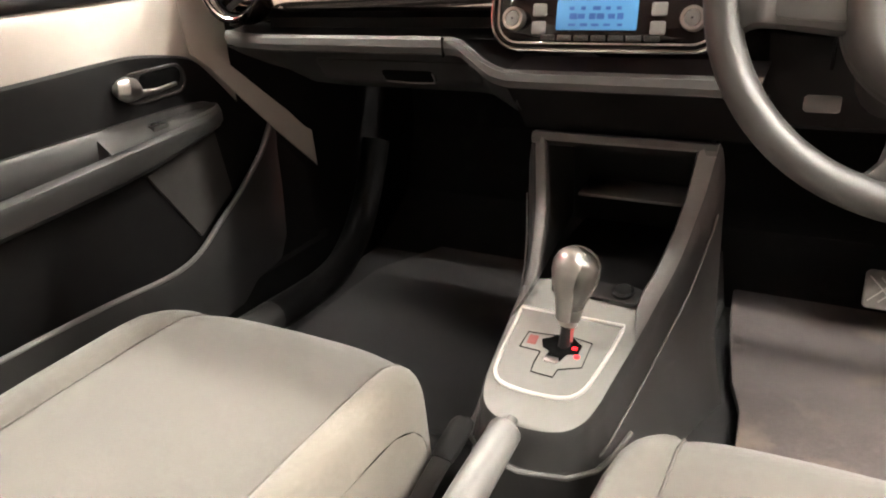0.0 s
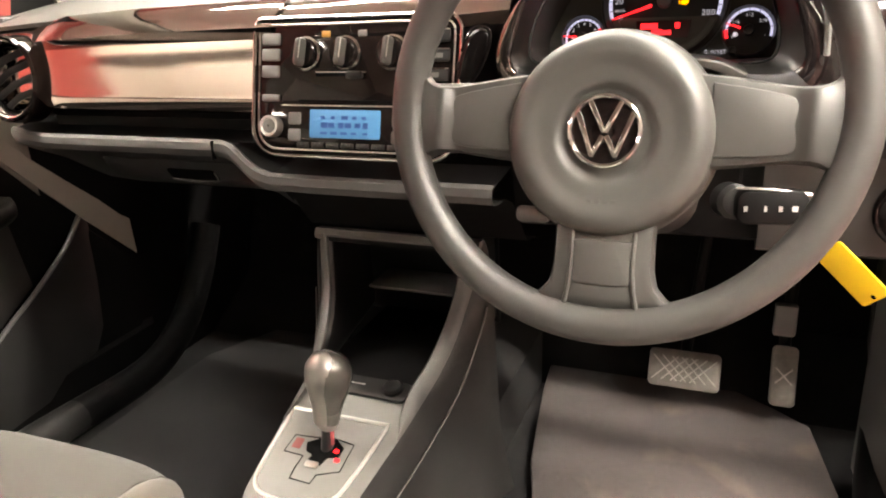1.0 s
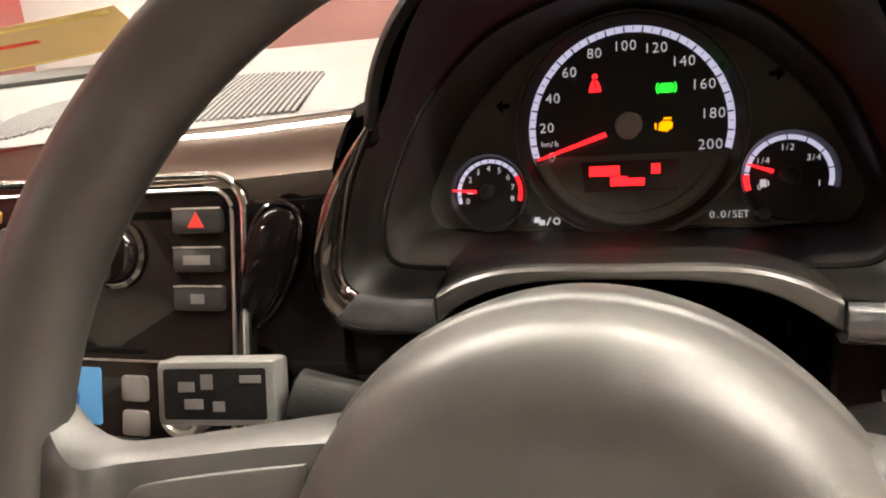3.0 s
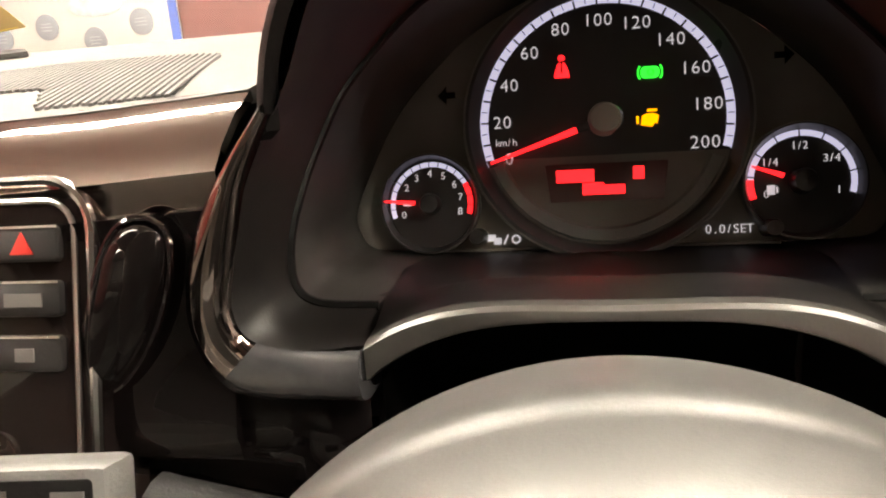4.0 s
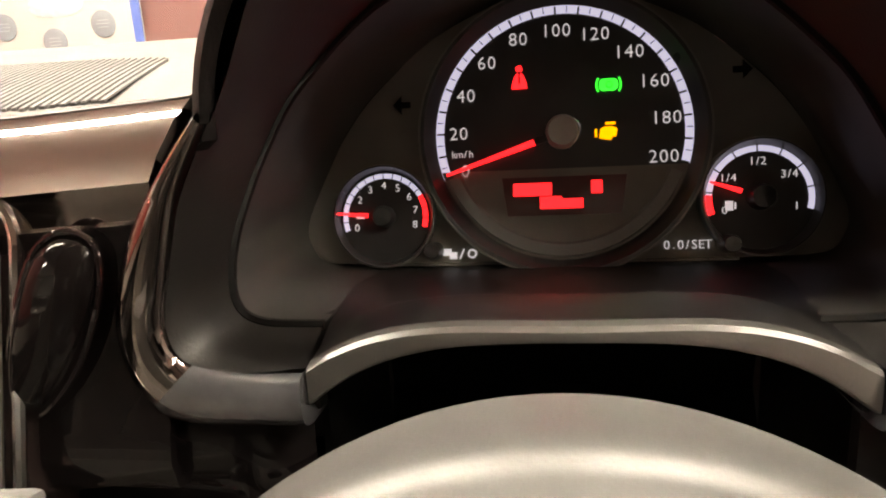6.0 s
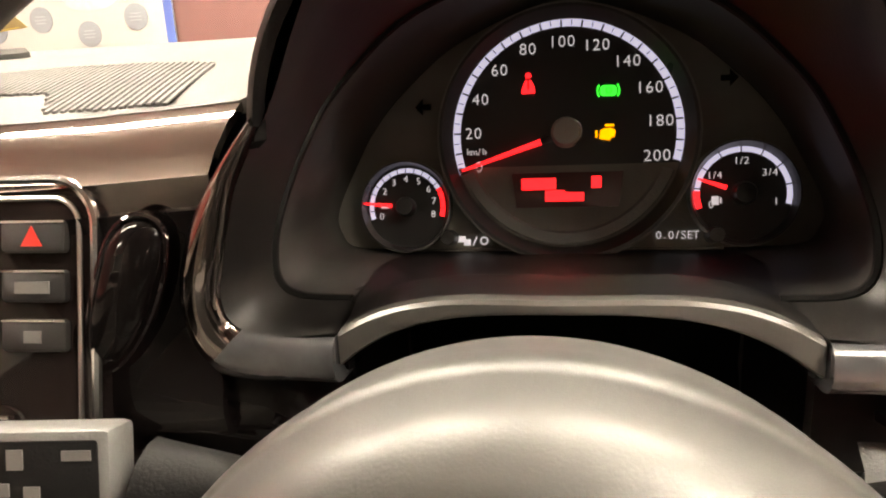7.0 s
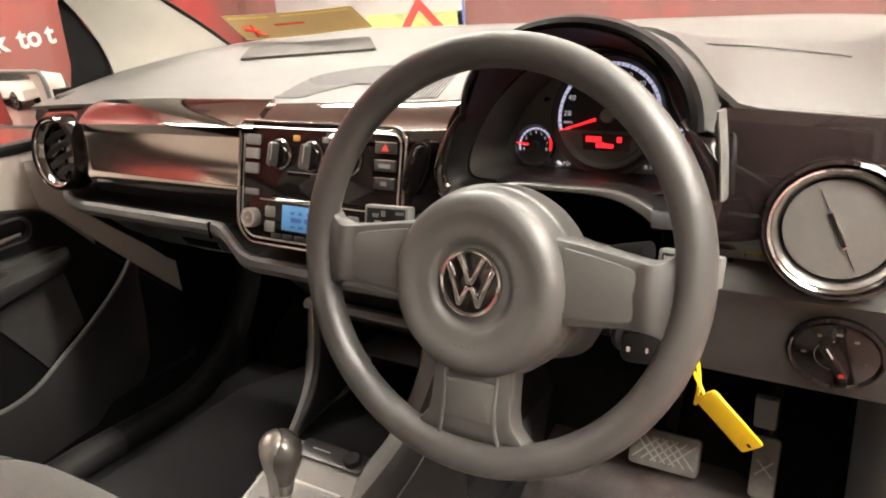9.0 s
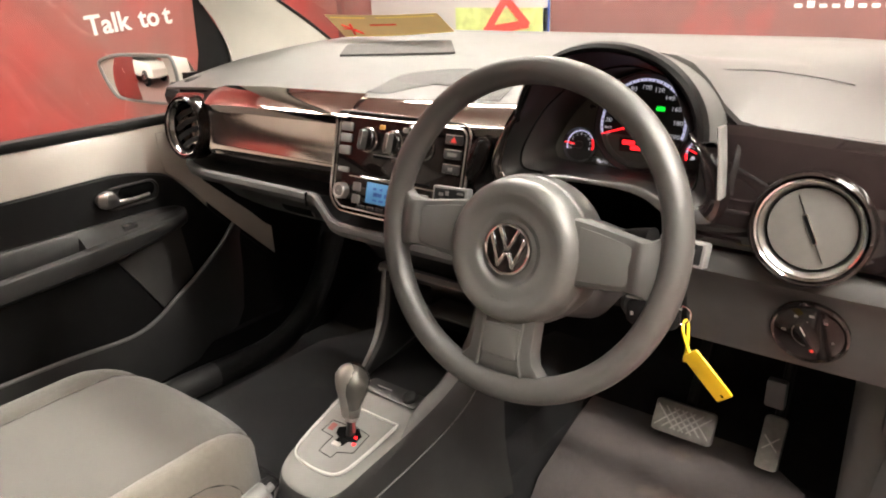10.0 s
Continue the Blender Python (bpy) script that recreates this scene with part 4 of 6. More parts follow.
for i in range(41):
    a = radians(A0 + (A1 - A0) * i / 40)
    w = 0.0009 if i % 2 == 0 else 0.0004
    rot = m0 @ Matrix.Rotation(a, 4, "Z")
    box((0.0576 if i % 2 == 0 else 0.0583, 0, 0.0008), (0.004 if i % 2 == 0 else 0.0026, w, 0.0003), 0, rot, bt)
tagged(part("tick_marking", bt, DIALBLACK, speedo, smooth=0), kind="stuff")
for i, s in enumerate(range(0, 201, 20)):
    a = radians(A0 + (A1 - A0) * i / 10)
    rr = 0.0492 if s < 100 else 0.0482
    spell("numeral", str(s), 0.0086, m0 @ Matrix.Translation((rr * math.cos(a), rr * math.sin(a), 0.0006)), LUM_W, speedo)
spell("unit", "km/h", 0.005, m0 @ Matrix.Translation((-0.0475, -0.0085, 0.0006)), LUM_W, speedo)


def needle(m, a, r0, r1, w, parent, hub):
    q = m @ Matrix.Rotation(radians(a), 4, "Z")
    part("needle", loft([[(r0, -w, 0.003), (r0, w, 0.003), (r1, w * 0.4, 0.003), (r1, -w * 0.4, 0.003)], [(r0, -w * 0.6, 0.0045), (r0, w * 0.6, 0.0045), (r1, w * 0.2, 0.0045), (r1, -w * 0.2, 0.0045)]], True, True, None, q), LUM_R, parent, "glowing red needle")
    part("hub", lathe([(hub, 0.0), (hub, 0.006), (hub * 0.85, 0.0085), (0.0001, 0.009)], m, 32, False), HUBGREY if hub > 0.007 else BLACK_SATIN, parent)


needle(m0, 198.5, 0.0135, 0.058, 0.0016, speedo, 0.0078)
part("needle_root", box((0.0095, 0, 0.0038), (0.009, 0.0036, 0.002), 0.0006, m0 @ Matrix.Rotation(radians(198.5), 4, "Z")), BLACK_SATIN, speedo)
part("hub_ring", tube([m0 @ Vector(p) for p in circle(0.0078, 0.006, 16, a0=-65, a1=55)], 0.0009, 6, radii=[0.0002 + 0.0009 * math.sin(math.pi * i / 15) for i in range(16)]), CHROME, speedo, "bright crescent beside the hub")
# lower window of the speedometer
part("lower_window", loft([circle(0.06, 0.0009, 40, a0=197, a1=343), [(x, -0.0168, 0.0009) for x, y, z in circle(0.06, 0, 40, a0=197, a1=343)]], False, False, None, m0), DIALGREY, speedo, smooth=0)
lcd = part("lcd", slab([(-0.029, -0.0205, 0), (-0.0265, -0.039, 0), (0.027, -0.039, 0), (0.0295, -0.0205, 0)], 0.0005, 0.0014, 0.0004, m0), mat("lcd_dark", (0.05, 0.004, 0.004), 0.3, spread=0.1), speedo, "dark red display")
for u, v, w, h in ((-0.0145, -0.0265, 0.018, 0.006), (0.0155, -0.026, 0.005, 0.006), (-0.001, -0.0335, 0.02, 0.0045), (-0.006, -0.0315, 0.01, 0.003)):
    part("readout", box((u, v, 0.0016), (w, h, 0.0004), 0, m0), LUM_R, lcd)


part("window_arc", loft([circle(0.0515, 0.0012, 40, a0=201, a1=339), circle(0.0528, 0.0026, 40, a0=201, a1=339), circle(0.058, 0.0026, 40, a0=201, a1=339), circle(0.059, 0.0012, 40, a0=201, a1=339)], False, False, None, m0), TRIM_GREY, speedo, "pale step under the display")


def lamp(u, v, material, ring, label):
    part("warning_lamp", slab(ring, 0.0004, 0.0012, 0.0003, m0 @ Matrix.Translation((u, v, 0))), material, speedo, label)


lamp(-0.0195, 0.0268, LUM_R, [(-0.0036, -0.005, 0), (0.0036, -0.005, 0), (0.0034, -0.0025, 0), (0.0021, 0.001, 0), (0.0012, 0.0022, 0), (-0.0012, 0.0022, 0), (-0.0021, 0.001, 0), (-0.0034, -0.0025, 0)], "red warning lamp")
lamp(-0.0195, 0.0312, LUM_R, circle(0.0016, 0, 14), "red warning lamp")
part("lamp_gap", box((-0.0195, 0.027, 0.0014), (0.0008, 0.0062, 0.0004), 0, m0 @ Matrix.Translation((0, 0, 0))), DIALBLACK, speedo)
lamp(0.022, 0.0215, LUM_G, rrect(0.0088, 0.0056, 0.0022), "green lamp")
for e in (-1, 1):
    part("lamp_wing", ring_piece(m0 @ Matrix.Translation((0.022, 0.0215, 0)), 0.0052, 0.006, -35 if e > 0 else 145, 35 if e > 0 else 215, 0.0009, 10), LUM_G, speedo, smooth=0)
part("lamp_gap", loft([circle(0.0012, 0.0014, 16, 0.0222, 0.0214), circle(0.0016, 0.0014, 16, 0.0222, 0.0214)], True, False, None, m0), DIALBLACK, speedo)
lamp(0.0212, -0.0006, LUM_A, [(-0.004, -0.0028, 0), (0.0012, -0.0038, 0), (0.0026, -0.002, 0), (0.0036, -0.0024, 0), (0.0044, 0.0012, 0), (0.0034, 0.002, 0), (0.0014, 0.0026, 0), (-0.0016, 0.0024, 0), (-0.0034, 0.0014, 0)], "amber engine lamp")
part("lamp_top", box((0.0225, 0.0034, 0.0008), (0.0046, 0.0011, 0.0004), 0, m0), LUM_A, speedo)
part("lamp_tail", box((0.0157, -0.001, 0.0008), (0.001, 0.0036, 0.0004), 0, m0), LUM_A, speedo)

m1, tach = dial(-0.0862, -0.0372, 0.0215, 0.025, "rev_counter")
part("scale", ring_piece(m1, 0.0187, 0.0212, 30, 200, 0.0006, 50), LUM_SCALE, tach, "glowing white scale", smooth=0)
part("red_zone", ring_piece(m1, 0.0187, 0.0212, -16, 29, 0.0006, 16), LUM_R, tach, smooth=0)
bt = bmesh.new()
for i in range(17):
    box((0.0199, 0, 0.0008), (0.003, 0.0004, 0.0003), 0, m1 @ Matrix.Rotation(radians(A0 + (A1 - A0) * i / 16), 4, "Z"), bt)
tagged(part("tick_marking", bt, DIALBLACK, tach, smooth=0), kind="stuff")
for i in range(9):
    if i == 1:
        continue
    a = radians(A0 + (A1 - A0) * i / 8)
    part("numeral", lettering(str(i), 0.0052, m1 @ Matrix.Translation((0.0152 * math.cos(a), 0.0152 * math.sin(a), 0.0006))), LUM_W, tach, smooth=0)
needle(m1, 175, 0.008, 0.0245, 0.0011, tach, 0.0052)

m2, fuel = dial(0.0882, -0.0335, 0.0245, 0.027, "fuel_gauge")
part("scale", ring_piece(m2, 0.021, 0.0238, A1, A0, 0.0006, 50), LUM_SCALE, fuel, "glowing white scale", smooth=0)
part("reserve_zone", ring_piece(m2, 0.021, 0.0238, 176, 200, 0.0008, 12), LUM_R, fuel, smooth=0)
bt = bmesh.new()
for i in range(9):
    box((0.0224, 0, 0.001), (0.0034, 0.0006, 0.0003), 0, m2 @ Matrix.Rotation(radians(A0 + (A1 - A0) * i / 8), 4, "Z"), bt)
tagged(part("tick_marking", bt, DIALBLACK, fuel, smooth=0), kind="stuff")
for i, s in enumerate(("0", "1/4", "1/2", "3/4", "1")):
    a = radians(A0 + (A1 - A0) * i / 4)
    spell("numeral", s, 0.0052, m2 @ Matrix.Translation((0.0165 * math.cos(a), 0.0165 * math.sin(a), 0.0006)), LUM_W, fuel, 0.48)
needle(m2, 161, 0.009, 0.0235, 0.0012, fuel, 0.0058)

for u, v, w, h in ((-0.0135, -0.0035, 0.0035, 0.0045), (-0.0108, -0.0035, 0.0008, 0.003)):
    part("pump_mark", box((u, v, 0.0008), (w, h, 0.0003), 0, m2), LUM_W, fuel)
part("unit_mark", box((-0.0125, 0.0, 0.0008), (0.004, 0.0012, 0.0003), 0, m1), LUM_W, tach)
spell("set_legend", "0.0/SET", 0.006, DM @ Matrix.Translation((0.0565, -0.0545, -0.0022)), LUM_W, clus, 0.52)
for u, v, w in ((-0.0565, -0.0553, 0.0042), (-0.0535, -0.057, 0.0038)):
    part("legend_mark", slab(rrect(w, 0.0034, 0.0004, cx=u, cy=v), -0.0025, -0.0018 if w > 0.004 else -0.0016, 0.0003, DM), LUM_W, clus)
part("legend_slash", box((-0.0492, -0.0562, -0.002), (0.0008, 0.0052, 0.0004), 0, DM @ Matrix.Translation((-0.0492, -0.0562, 0)) @ Matrix.Rotation(radians(-24), 4, "Z") @ Matrix.Translation((0.0492, 0.0562, 0))), LUM_W, clus)
part("legend_ring", loft([circle(0.0014, -0.0019, 20, -0.0442, -0.0562), circle(0.0023, -0.0019, 20, -0.0442, -0.0562)], True, False, None, DM), LUM_W, clus, smooth=0)
for u in (-0.0625, 0.074):
    part("reset_stalk", lathe([(0.0045, -0.003), (0.004, 0.008), (0.0035, 0.0095), (0.0001, 0.0098)], DM @ Matrix.Translation((u, -0.0545, 0)), 20, False), BLACK_SATIN, clus)
for u, v, s in ((0.0825, 0.026, 1), (-0.077, 0.0175, -1)):
    ar = [(s * a, b, 0) for a, b in ((-0.004, -0.0015), (0.0005, -0.0015), (0.0005, -0.0045), (0.0048, 0), (0.0005, 0.0045), (0.0005, 0.0015), (-0.004, 0.0015))]
    part("turn_arrow", slab(ar if s > 0 else ar[::-1], -0.0028, -0.002, 0.0002, DM @ Matrix.Translation((u, v, 0))), VOID, clus)

# ---- steering wheel ----
WM = facing(0.3115, 0.030, 0.929, 15.2, 1.0)
wheel = thing("steering_wheel", "dark grey three spoke car steering wheel with round badge", "steering wheel", WM.translation)
RC = 0.1705
rim = []
for i in range(96):
    a = 2 * math.pi * i / 96
    x, y = RC * math.cos(a), RC * math.sin(a)
    rim.append(WM @ Vector((x, y, 0)))
part("rim", tube(rim, 0.0148, 18, True), WHEEL, wheel, "thick dark grey rim")
PY = -0.0205
HM = WM @ Matrix.Translation((-0.002, PY, 0))
prof = smooth_path([(0.078, -0.062, 0), (0.0815, -0.052, 0), (0.0832, -0.04, 0), (0.0832, -0.026, 0), (0.0833, -0.018, 0), (0.0826, -0.0125, 0), (0.0812, -0.0095, 0), (0.0803, -0.005, 0), (0.079, 0.001, 0), (0.0768, 0.0085, 0), (0.0725, 0.0145, 0), (0.067, 0.0178, 0), (0.0615, 0.0186, 0), (0.0565, 0.0178, 0), (0.051, 0.0166, 0), (0.045, 0.0162, 0), (0.0405, 0.0158, 0), (0.038, 0.0148, 0), (0.0355, 0.0125, 0), (0.033, 0.0108, 0), (0.0295, 0.0104, 0)], 3)
part("airbag_cover", lathe([(p.x, p.y) for p in prof] + [(0.0001, 0.0104)], HM, 112, True), PADVIN, wheel, "domed round airbag cover")
bm_ = HM @ Matrix.Translation((-0.001, 0.002, 0.0138))
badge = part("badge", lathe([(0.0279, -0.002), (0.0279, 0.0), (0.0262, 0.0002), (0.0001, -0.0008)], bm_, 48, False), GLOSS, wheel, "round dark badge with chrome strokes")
part("badge_ring", tube([bm_ @ Vector(p) for p in circle(0.0264, 0.0008, 56)], 0.0021, 8, True), CHROME, badge)
for pts in (((-0.0118, 0.0222), (-0.0008, -0.0008)), ((0.0118, 0.0222), (0.0008, -0.0008)), ((-0.0208, 0.0135), (-0.0088, -0.0188)), ((0.0208, 0.0135), (0.0088, -0.0188)), ((-0.0088, -0.0188), (-0.0018, -0.0042)), ((0.0088, -0.0188), (0.0018, -0.0042))):
    a, b = Vector(pts[0]), Vector(pts[1])
    d = (b - a)
    part("badge_stroke", box((0, 0, 0.0008), (d.length + 0.002, 0.0044, 0.003), 0.0013, bm_ @ Matrix.Translation(((a.x + b.x) / 2, (a.y + b.y) / 2, 0)) @ Matrix.Rotation(math.atan2(d.y, d.x), 4, "Z")), CHROME, badge)


for i in range(4):
    part("embossed_mark", box((-0.009 + 0.006 * i, -0.052, 0.0169), (0.0035, 0.004, 0.0003), 0, HM), PADVIN, wheel)


def spoke(s):
    rings = []
    for u, t, b, zt, zb in ((0.055, 0.027, -0.046, 0.0045, -0.03), (0.085, 0.0235, -0.043, 0.0045, -0.022), (0.11, 0.0195, -0.04, 0.0045, -0.018), (0.126, 0.017, -0.038, 0.0045, -0.016), (0.1315, 0.0165, -0.038, 0.0062, -0.015), (0.135, 0.0162, -0.038, 0.0096, -0.014), (0.1385, 0.016, -0.038, 0.0112, -0.013), (0.1425, 0.0165, -0.0385, 0.0108, -0.012), (0.147, 0.018, -0.04, 0.009, -0.0115), (0.152, 0.021, -0.043, 0.0066, -0.011), (0.16, 0.031, -0.053, 0.004, -0.010), (0.168, 0.046, -0.068, 0.001, -0.008)):
        r = 0.007
        rings.append([(s * u, y, z) for y, z in ((b, zb), (b, zt - r), (b + r * 0.3, zt - r * 0.3), (b + r, zt), ((t + b) / 2, zt + 0.001), (t - r, zt), (t - r * 0.3, zt - r * 0.3), (t, zt - r), (t, zb))])
    sp = part("spoke", loft(rings, True, True, None, WM), WHEEL, wheel, "spoke with a raised rounded end")
    ol = [(s * p.x, p.y, 0) for p in smooth_path([(0.072, -0.036, 0), (0.1, -0.0345, 0), (0.122, -0.0325, 0), (0.1285, -0.028, 0), (0.1305, -0.018, 0), (0.1298, -0.001, 0), (0.126, 0.0075, 0), (0.116, 0.011, 0), (0.095, 0.015, 0), (0.072, 0.0185, 0)], 3)]
    part("spoke_inset", slab(ol if s > 0 else ol[::-1], 0.003, 0.0058, 0.0012, WM), PADVIN, sp, "smooth inset face")


spoke(1), spoke(-1)
rings = []
for v, w, zt in ((PY - 0.055, 0.078, 0.004), (-0.105, 0.077, 0.006), (-0.125, 0.078, 0.007), (-0.138, 0.084, 0.006), (-0.147, 0.1, 0.005), (-0.154, 0.125, 0.002), (-0.16, 0.15, -0.002)):
    rings.append([(x, v, z) for x, z in ((-w / 2, -0.014), (-w / 2, zt - 0.007), (-w / 2 + 0.002, zt - 0.002), (-w / 2 + 0.008, zt), (w / 2 - 0.008, zt), (w / 2 - 0.002, zt - 0.002), (w / 2, zt - 0.007), (w / 2, -0.014))])
sp = part("spoke", loft(rings, True, True, None, WM), WHEEL, wheel)
for sg in (-1, 1):
    part("spoke_edge", tube([WM @ Vector(p) for p in ((sg * 0.024, -0.095, 0.0055), (sg * 0.0235, -0.12, 0.0068), (sg * 0.025, -0.14, 0.0062), (sg * 0.029, -0.158, 0.003))], 0.002, 8), PADVIN, sp)
part("spoke_inset", slab([(p.x, p.y, 0) for p in smooth_path([(-0.02, -0.102, 0), (0.02, -0.102, 0), (0.0225, -0.108, 0), (0.0225, -0.13, 0), (0.018, -0.137, 0), (-0.018, -0.137, 0), (-0.0225, -0.13, 0), (-0.0225, -0.108, 0)], 3, True)][::-1], 0.003, 0.0082, 0.0025, WM), PADVIN, sp)
part("hub_shroud", loft([rrect(0.14, 0.14, 0.068, z, cy=PY) for z in (-0.075, -0.052)], True, True, None, WM), BLACK, wheel)

# ---- steering column, stalks, key ----
SM = facing(0.31, 0.034, 0.928, 22)
col = thing("steering_column", "dark grey steering column shroud with two stalks", "steering column", SM @ Vector((0, 0, -0.1)))
part("shroud", loft([rrect(w, h, 0.035, z, cy=c) for z, w, h, c in ((-0.034, 0.11, 0.1, -0.03), (-0.08, 0.122, 0.112, -0.03), (-0.14, 0.128, 0.12, -0.028), (-0.2, 0.11, 0.1, -0.02), (-0.28, 0.09, 0.08, -0.01))], True, True, None, SM), TRIM, col, "grained plastic shroud")


def stalk(s):
    x0, x1 = 0.306 + s * 0.05, 0.306 + s * 0.175
    pts = [(x0, 0.125, 0.905), (0.306 + s * 0.09, 0.123, 0.912), (0.306 + s * 0.118, 0.12, 0.917)]
    if s > 0:
        pts[0] = (0.306 + 0.075, 0.124, 0.908)
    st = part("stalk", tube(smooth_path(pts, 5), 0.013, 12, flat=0.75, radii=[0.009 + 0.0006 * i for i in range(len(smooth_path(pts, 5)))]), BLACK, col, "black control stalk")
    hm = facing(0.308 + s * 0.152, 0.116, 0.921 if s < 0 else 0.911, 15, -s * 6)
    part("stalk_head", box((0, 0, 0), (0.052, 0.027, 0.016), 0.0025, hm), TRIM_GREY, st, "flat grey edged stalk head")
    part("head_face", slab(rrect(0.045, 0.021, 0.0015), 0.007, 0.0084, 0.0005, hm), BLACK, st, "dark stalk face")
    if s > 0:
        for k in range(4):
            part("rib", box((-0.02 + 0.0035 * k, 0.0, 0.0088), (0.0014, 0.016, 0.0012), 0.0004, hm), GREYKEY, st)
    for u, v, w, h in ((-0.012, 0.003, 0.007, 0.004), (-0.003, 0.005, 0.005, 0.006), (-0.009, -0.004, 0.008, 0.004), (0.002, -0.005, 0.005, 0.004), (0.016, 0.006, 0.009, 0.003)):
        part("stalk_mark", box((u * s * -1, v, 0.0086), (w, h, 0.0006), 0, hm), GREYKEY, st)


stalk(-1), stalk(1)

# ---- light switch ----
LM = facing(0.5705, 0.2275, 0.7985, -14) @ Matrix.Scale(0.84, 4)
lsw = thing("light_switch", "round black headlamp switch with a silver marked knob", "light switch", LM.translation)
part("bezel", lathe([(0.05, -0.008), (0.05, 0.0), (0.047, 0.003), (0.043, 0.0)], LM, 44, False), GLOSS, lsw, "gloss black bezel")
part("disc", lathe([(0.0435, -0.004), (0.0435, 0.001), (0.042, 0.002), (0.0001, 0.002)], LM, 44, False), GLOSS, lsw, "gloss black disc")
part("knob", slab(rrect(0.0135, 0.052, 0.006), 0.001, 0.015, 0.004, LM @ Matrix.Rotation(radians(28), 4, "Z")), GLOSS, lsw, "gloss black turning grip")
part("knob_mark", box((0, -0.018, 0.0152), (0.0045, 0.0045, 0.0006), 0, LM @ Matrix.Rotation(radians(28), 4, "Z")), PRINT_R, lsw)
part("knob_line", box((0.002, 0.014, 0.0152), (0.0016, 0.014, 0.0006), 0, LM @ Matrix.Rotation(radians(28), 4, "Z")), PRINT_W, lsw)
for a, w in ((123, 0.004), (86, 0.006), (51, 0.005), (-10, 0.003), (180, 0.0055)):
    part("mark", box((0.031 * math.cos(radians(a)), 0.031 * math.sin(radians(a)), 0.0022), (w, 0.0032, 0.0005), 0, LM), GREYKEY, lsw)
part("ring_mark", tube([LM @ Vector(p) for p in circle(0.0205, 0.0022, 24, a0=95, a1=262)], 0.0005, 5), GREYKEY, lsw)

# ---- key with tag ----
keyt = thing("ignition_key", "black ignition key with a yellow plastic tag on a ring", "key", (0.42, 0.127, 0.823))
part("lock", lathe([(0.016, -0.02), (0.016, 0.0), (0.012, 0.004), (0.0001, 0.004)], facing(0.405, 0.13, 0.83, 10, 20), 28, False), BLACK_SATIN, keyt)
KM = facing(0.434, 0.112, 0.836, 6, 12)
part("key_head", slab(rrect(0.058, 0.03, 0.01, cy=-0.003), -0.006, 0.006, 0.003, KM), BLACK, keyt, "black key head")
part("key_edge", tube([KM @ Vector(p) for p in ((-0.03, 0.0135, 0.003), (0.0, 0.0125, 0.0045), (0.03, 0.008, 0.003))], 0.0013, 6), SATIN, keyt, "bright edge of the key")
for u, w in ((-0.022, 0.003), (-0.006, 0.0022), (0.006, 0.003), (0.0175, 0.0045)):
    part("key_mark", box((u, -0.004, 0.0062), (w, 0.0045, 0.0006), 0, KM), PRINT_W, keyt)
part("ring", tube([Vector((0.4595, 0.133, 0.829)) + Vector((0.008 * math.cos(a), 0.003 * math.cos(a), 0.011 * math.sin(a))) for a in [2 * math.pi * i / 24 for i in range(24)]], 0.0011, 6, True), CHROME, keyt, "thin steel ring")
t0, t1 = Vector((0.4792, 0.1055, 0.8015)), Vector((0.5223, 0.1045, 0.7592))
ax = (t1 - t0).normalized()
nrm = Vector((-0.6, -0.75, 0.2))
nrm = (nrm - ax * nrm.dot(ax)).normalized()
TM = Matrix((( ax.x, nrm.cross(ax).x, nrm.x, (t0.x + t1.x) / 2), (ax.y, nrm.cross(ax).y, nrm.y, (t0.y + t1.y) / 2), (ax.z, nrm.cross(ax).z, nrm.z, (t0.z + t1.z) / 2), (0, 0, 0, 1)))
part("tag", slab(rrect(0.06, 0.026, 0.003), -0.0012, 0.0012, 0.0006, TM), YELLOW, keyt, "bright yellow plastic tag")
part("tag_hole", slab(rrect(0.0045, 0.0032, 0.0014, cx=0.0255), 0.0011, 0.0015, 0.0001, TM), VOID, keyt, "punched hole")
part("tag_loop", tube(smooth_path([t0 + Vector((0.001, 0, -0.002)), Vector((0.474, 0.113, 0.8055)), Vector((0.4625, 0.129, 0.8135)), Vector((0.4615, 0.137, 0.8225)), Vector((0.4665, 0.134, 0.8175)), Vector((0.4725, 0.118, 0.803)), Vector((0.47, 0.12, 0.781))], 6), 0.0018, 6), YELLOW, keyt, "yellow loop")

# ---- centre console ----
cons = thing("centre_console", "grey centre console with a storage recess and gear plate", "console", (CX, 0.1, 0.36))
OUT = [(0.120, 0.278, 0.717), (0.116, 0.266, 0.69), (0.112, 0.256, 0.662), (0.107, 0.243, 0.637), (0.102, 0.227, 0.612), (0.097, 0.207, 0.59), (0.091, 0.181, 0.571), (0.085, 0.152, 0.556), (0.081, 0.117, 0.545), (0.077, 0.084, 0.536), (0.073, 0.049, 0.528), (0.069, 0.016, 0.52), (0.065, -0.014, 0.512), (0.058, -0.037, 0.505), (0.044, -0.052, 0.5), (0.023, -0.06, 0.498), (0.0, -0.062, 0.497)]
INN = [(0.097, 0.256, 0.709), (0.094, 0.25, 0.686), (0.091, 0.244, 0.662), (0.087, 0.235, 0.64), (0.083, 0.222, 0.62), (0.078, 0.202, 0.6), (0.073, 0.176, 0.582), (0.067, 0.147, 0.568), (0.067, 0.12, 0.556), (0.0755, 0.086, 0.538)]
outer, inner = smooth_path(OUT, 4), smooth_path(INN, 4)


def at_side(p, s):
    return Vector((CX + s * p.x, p.y, p.z))


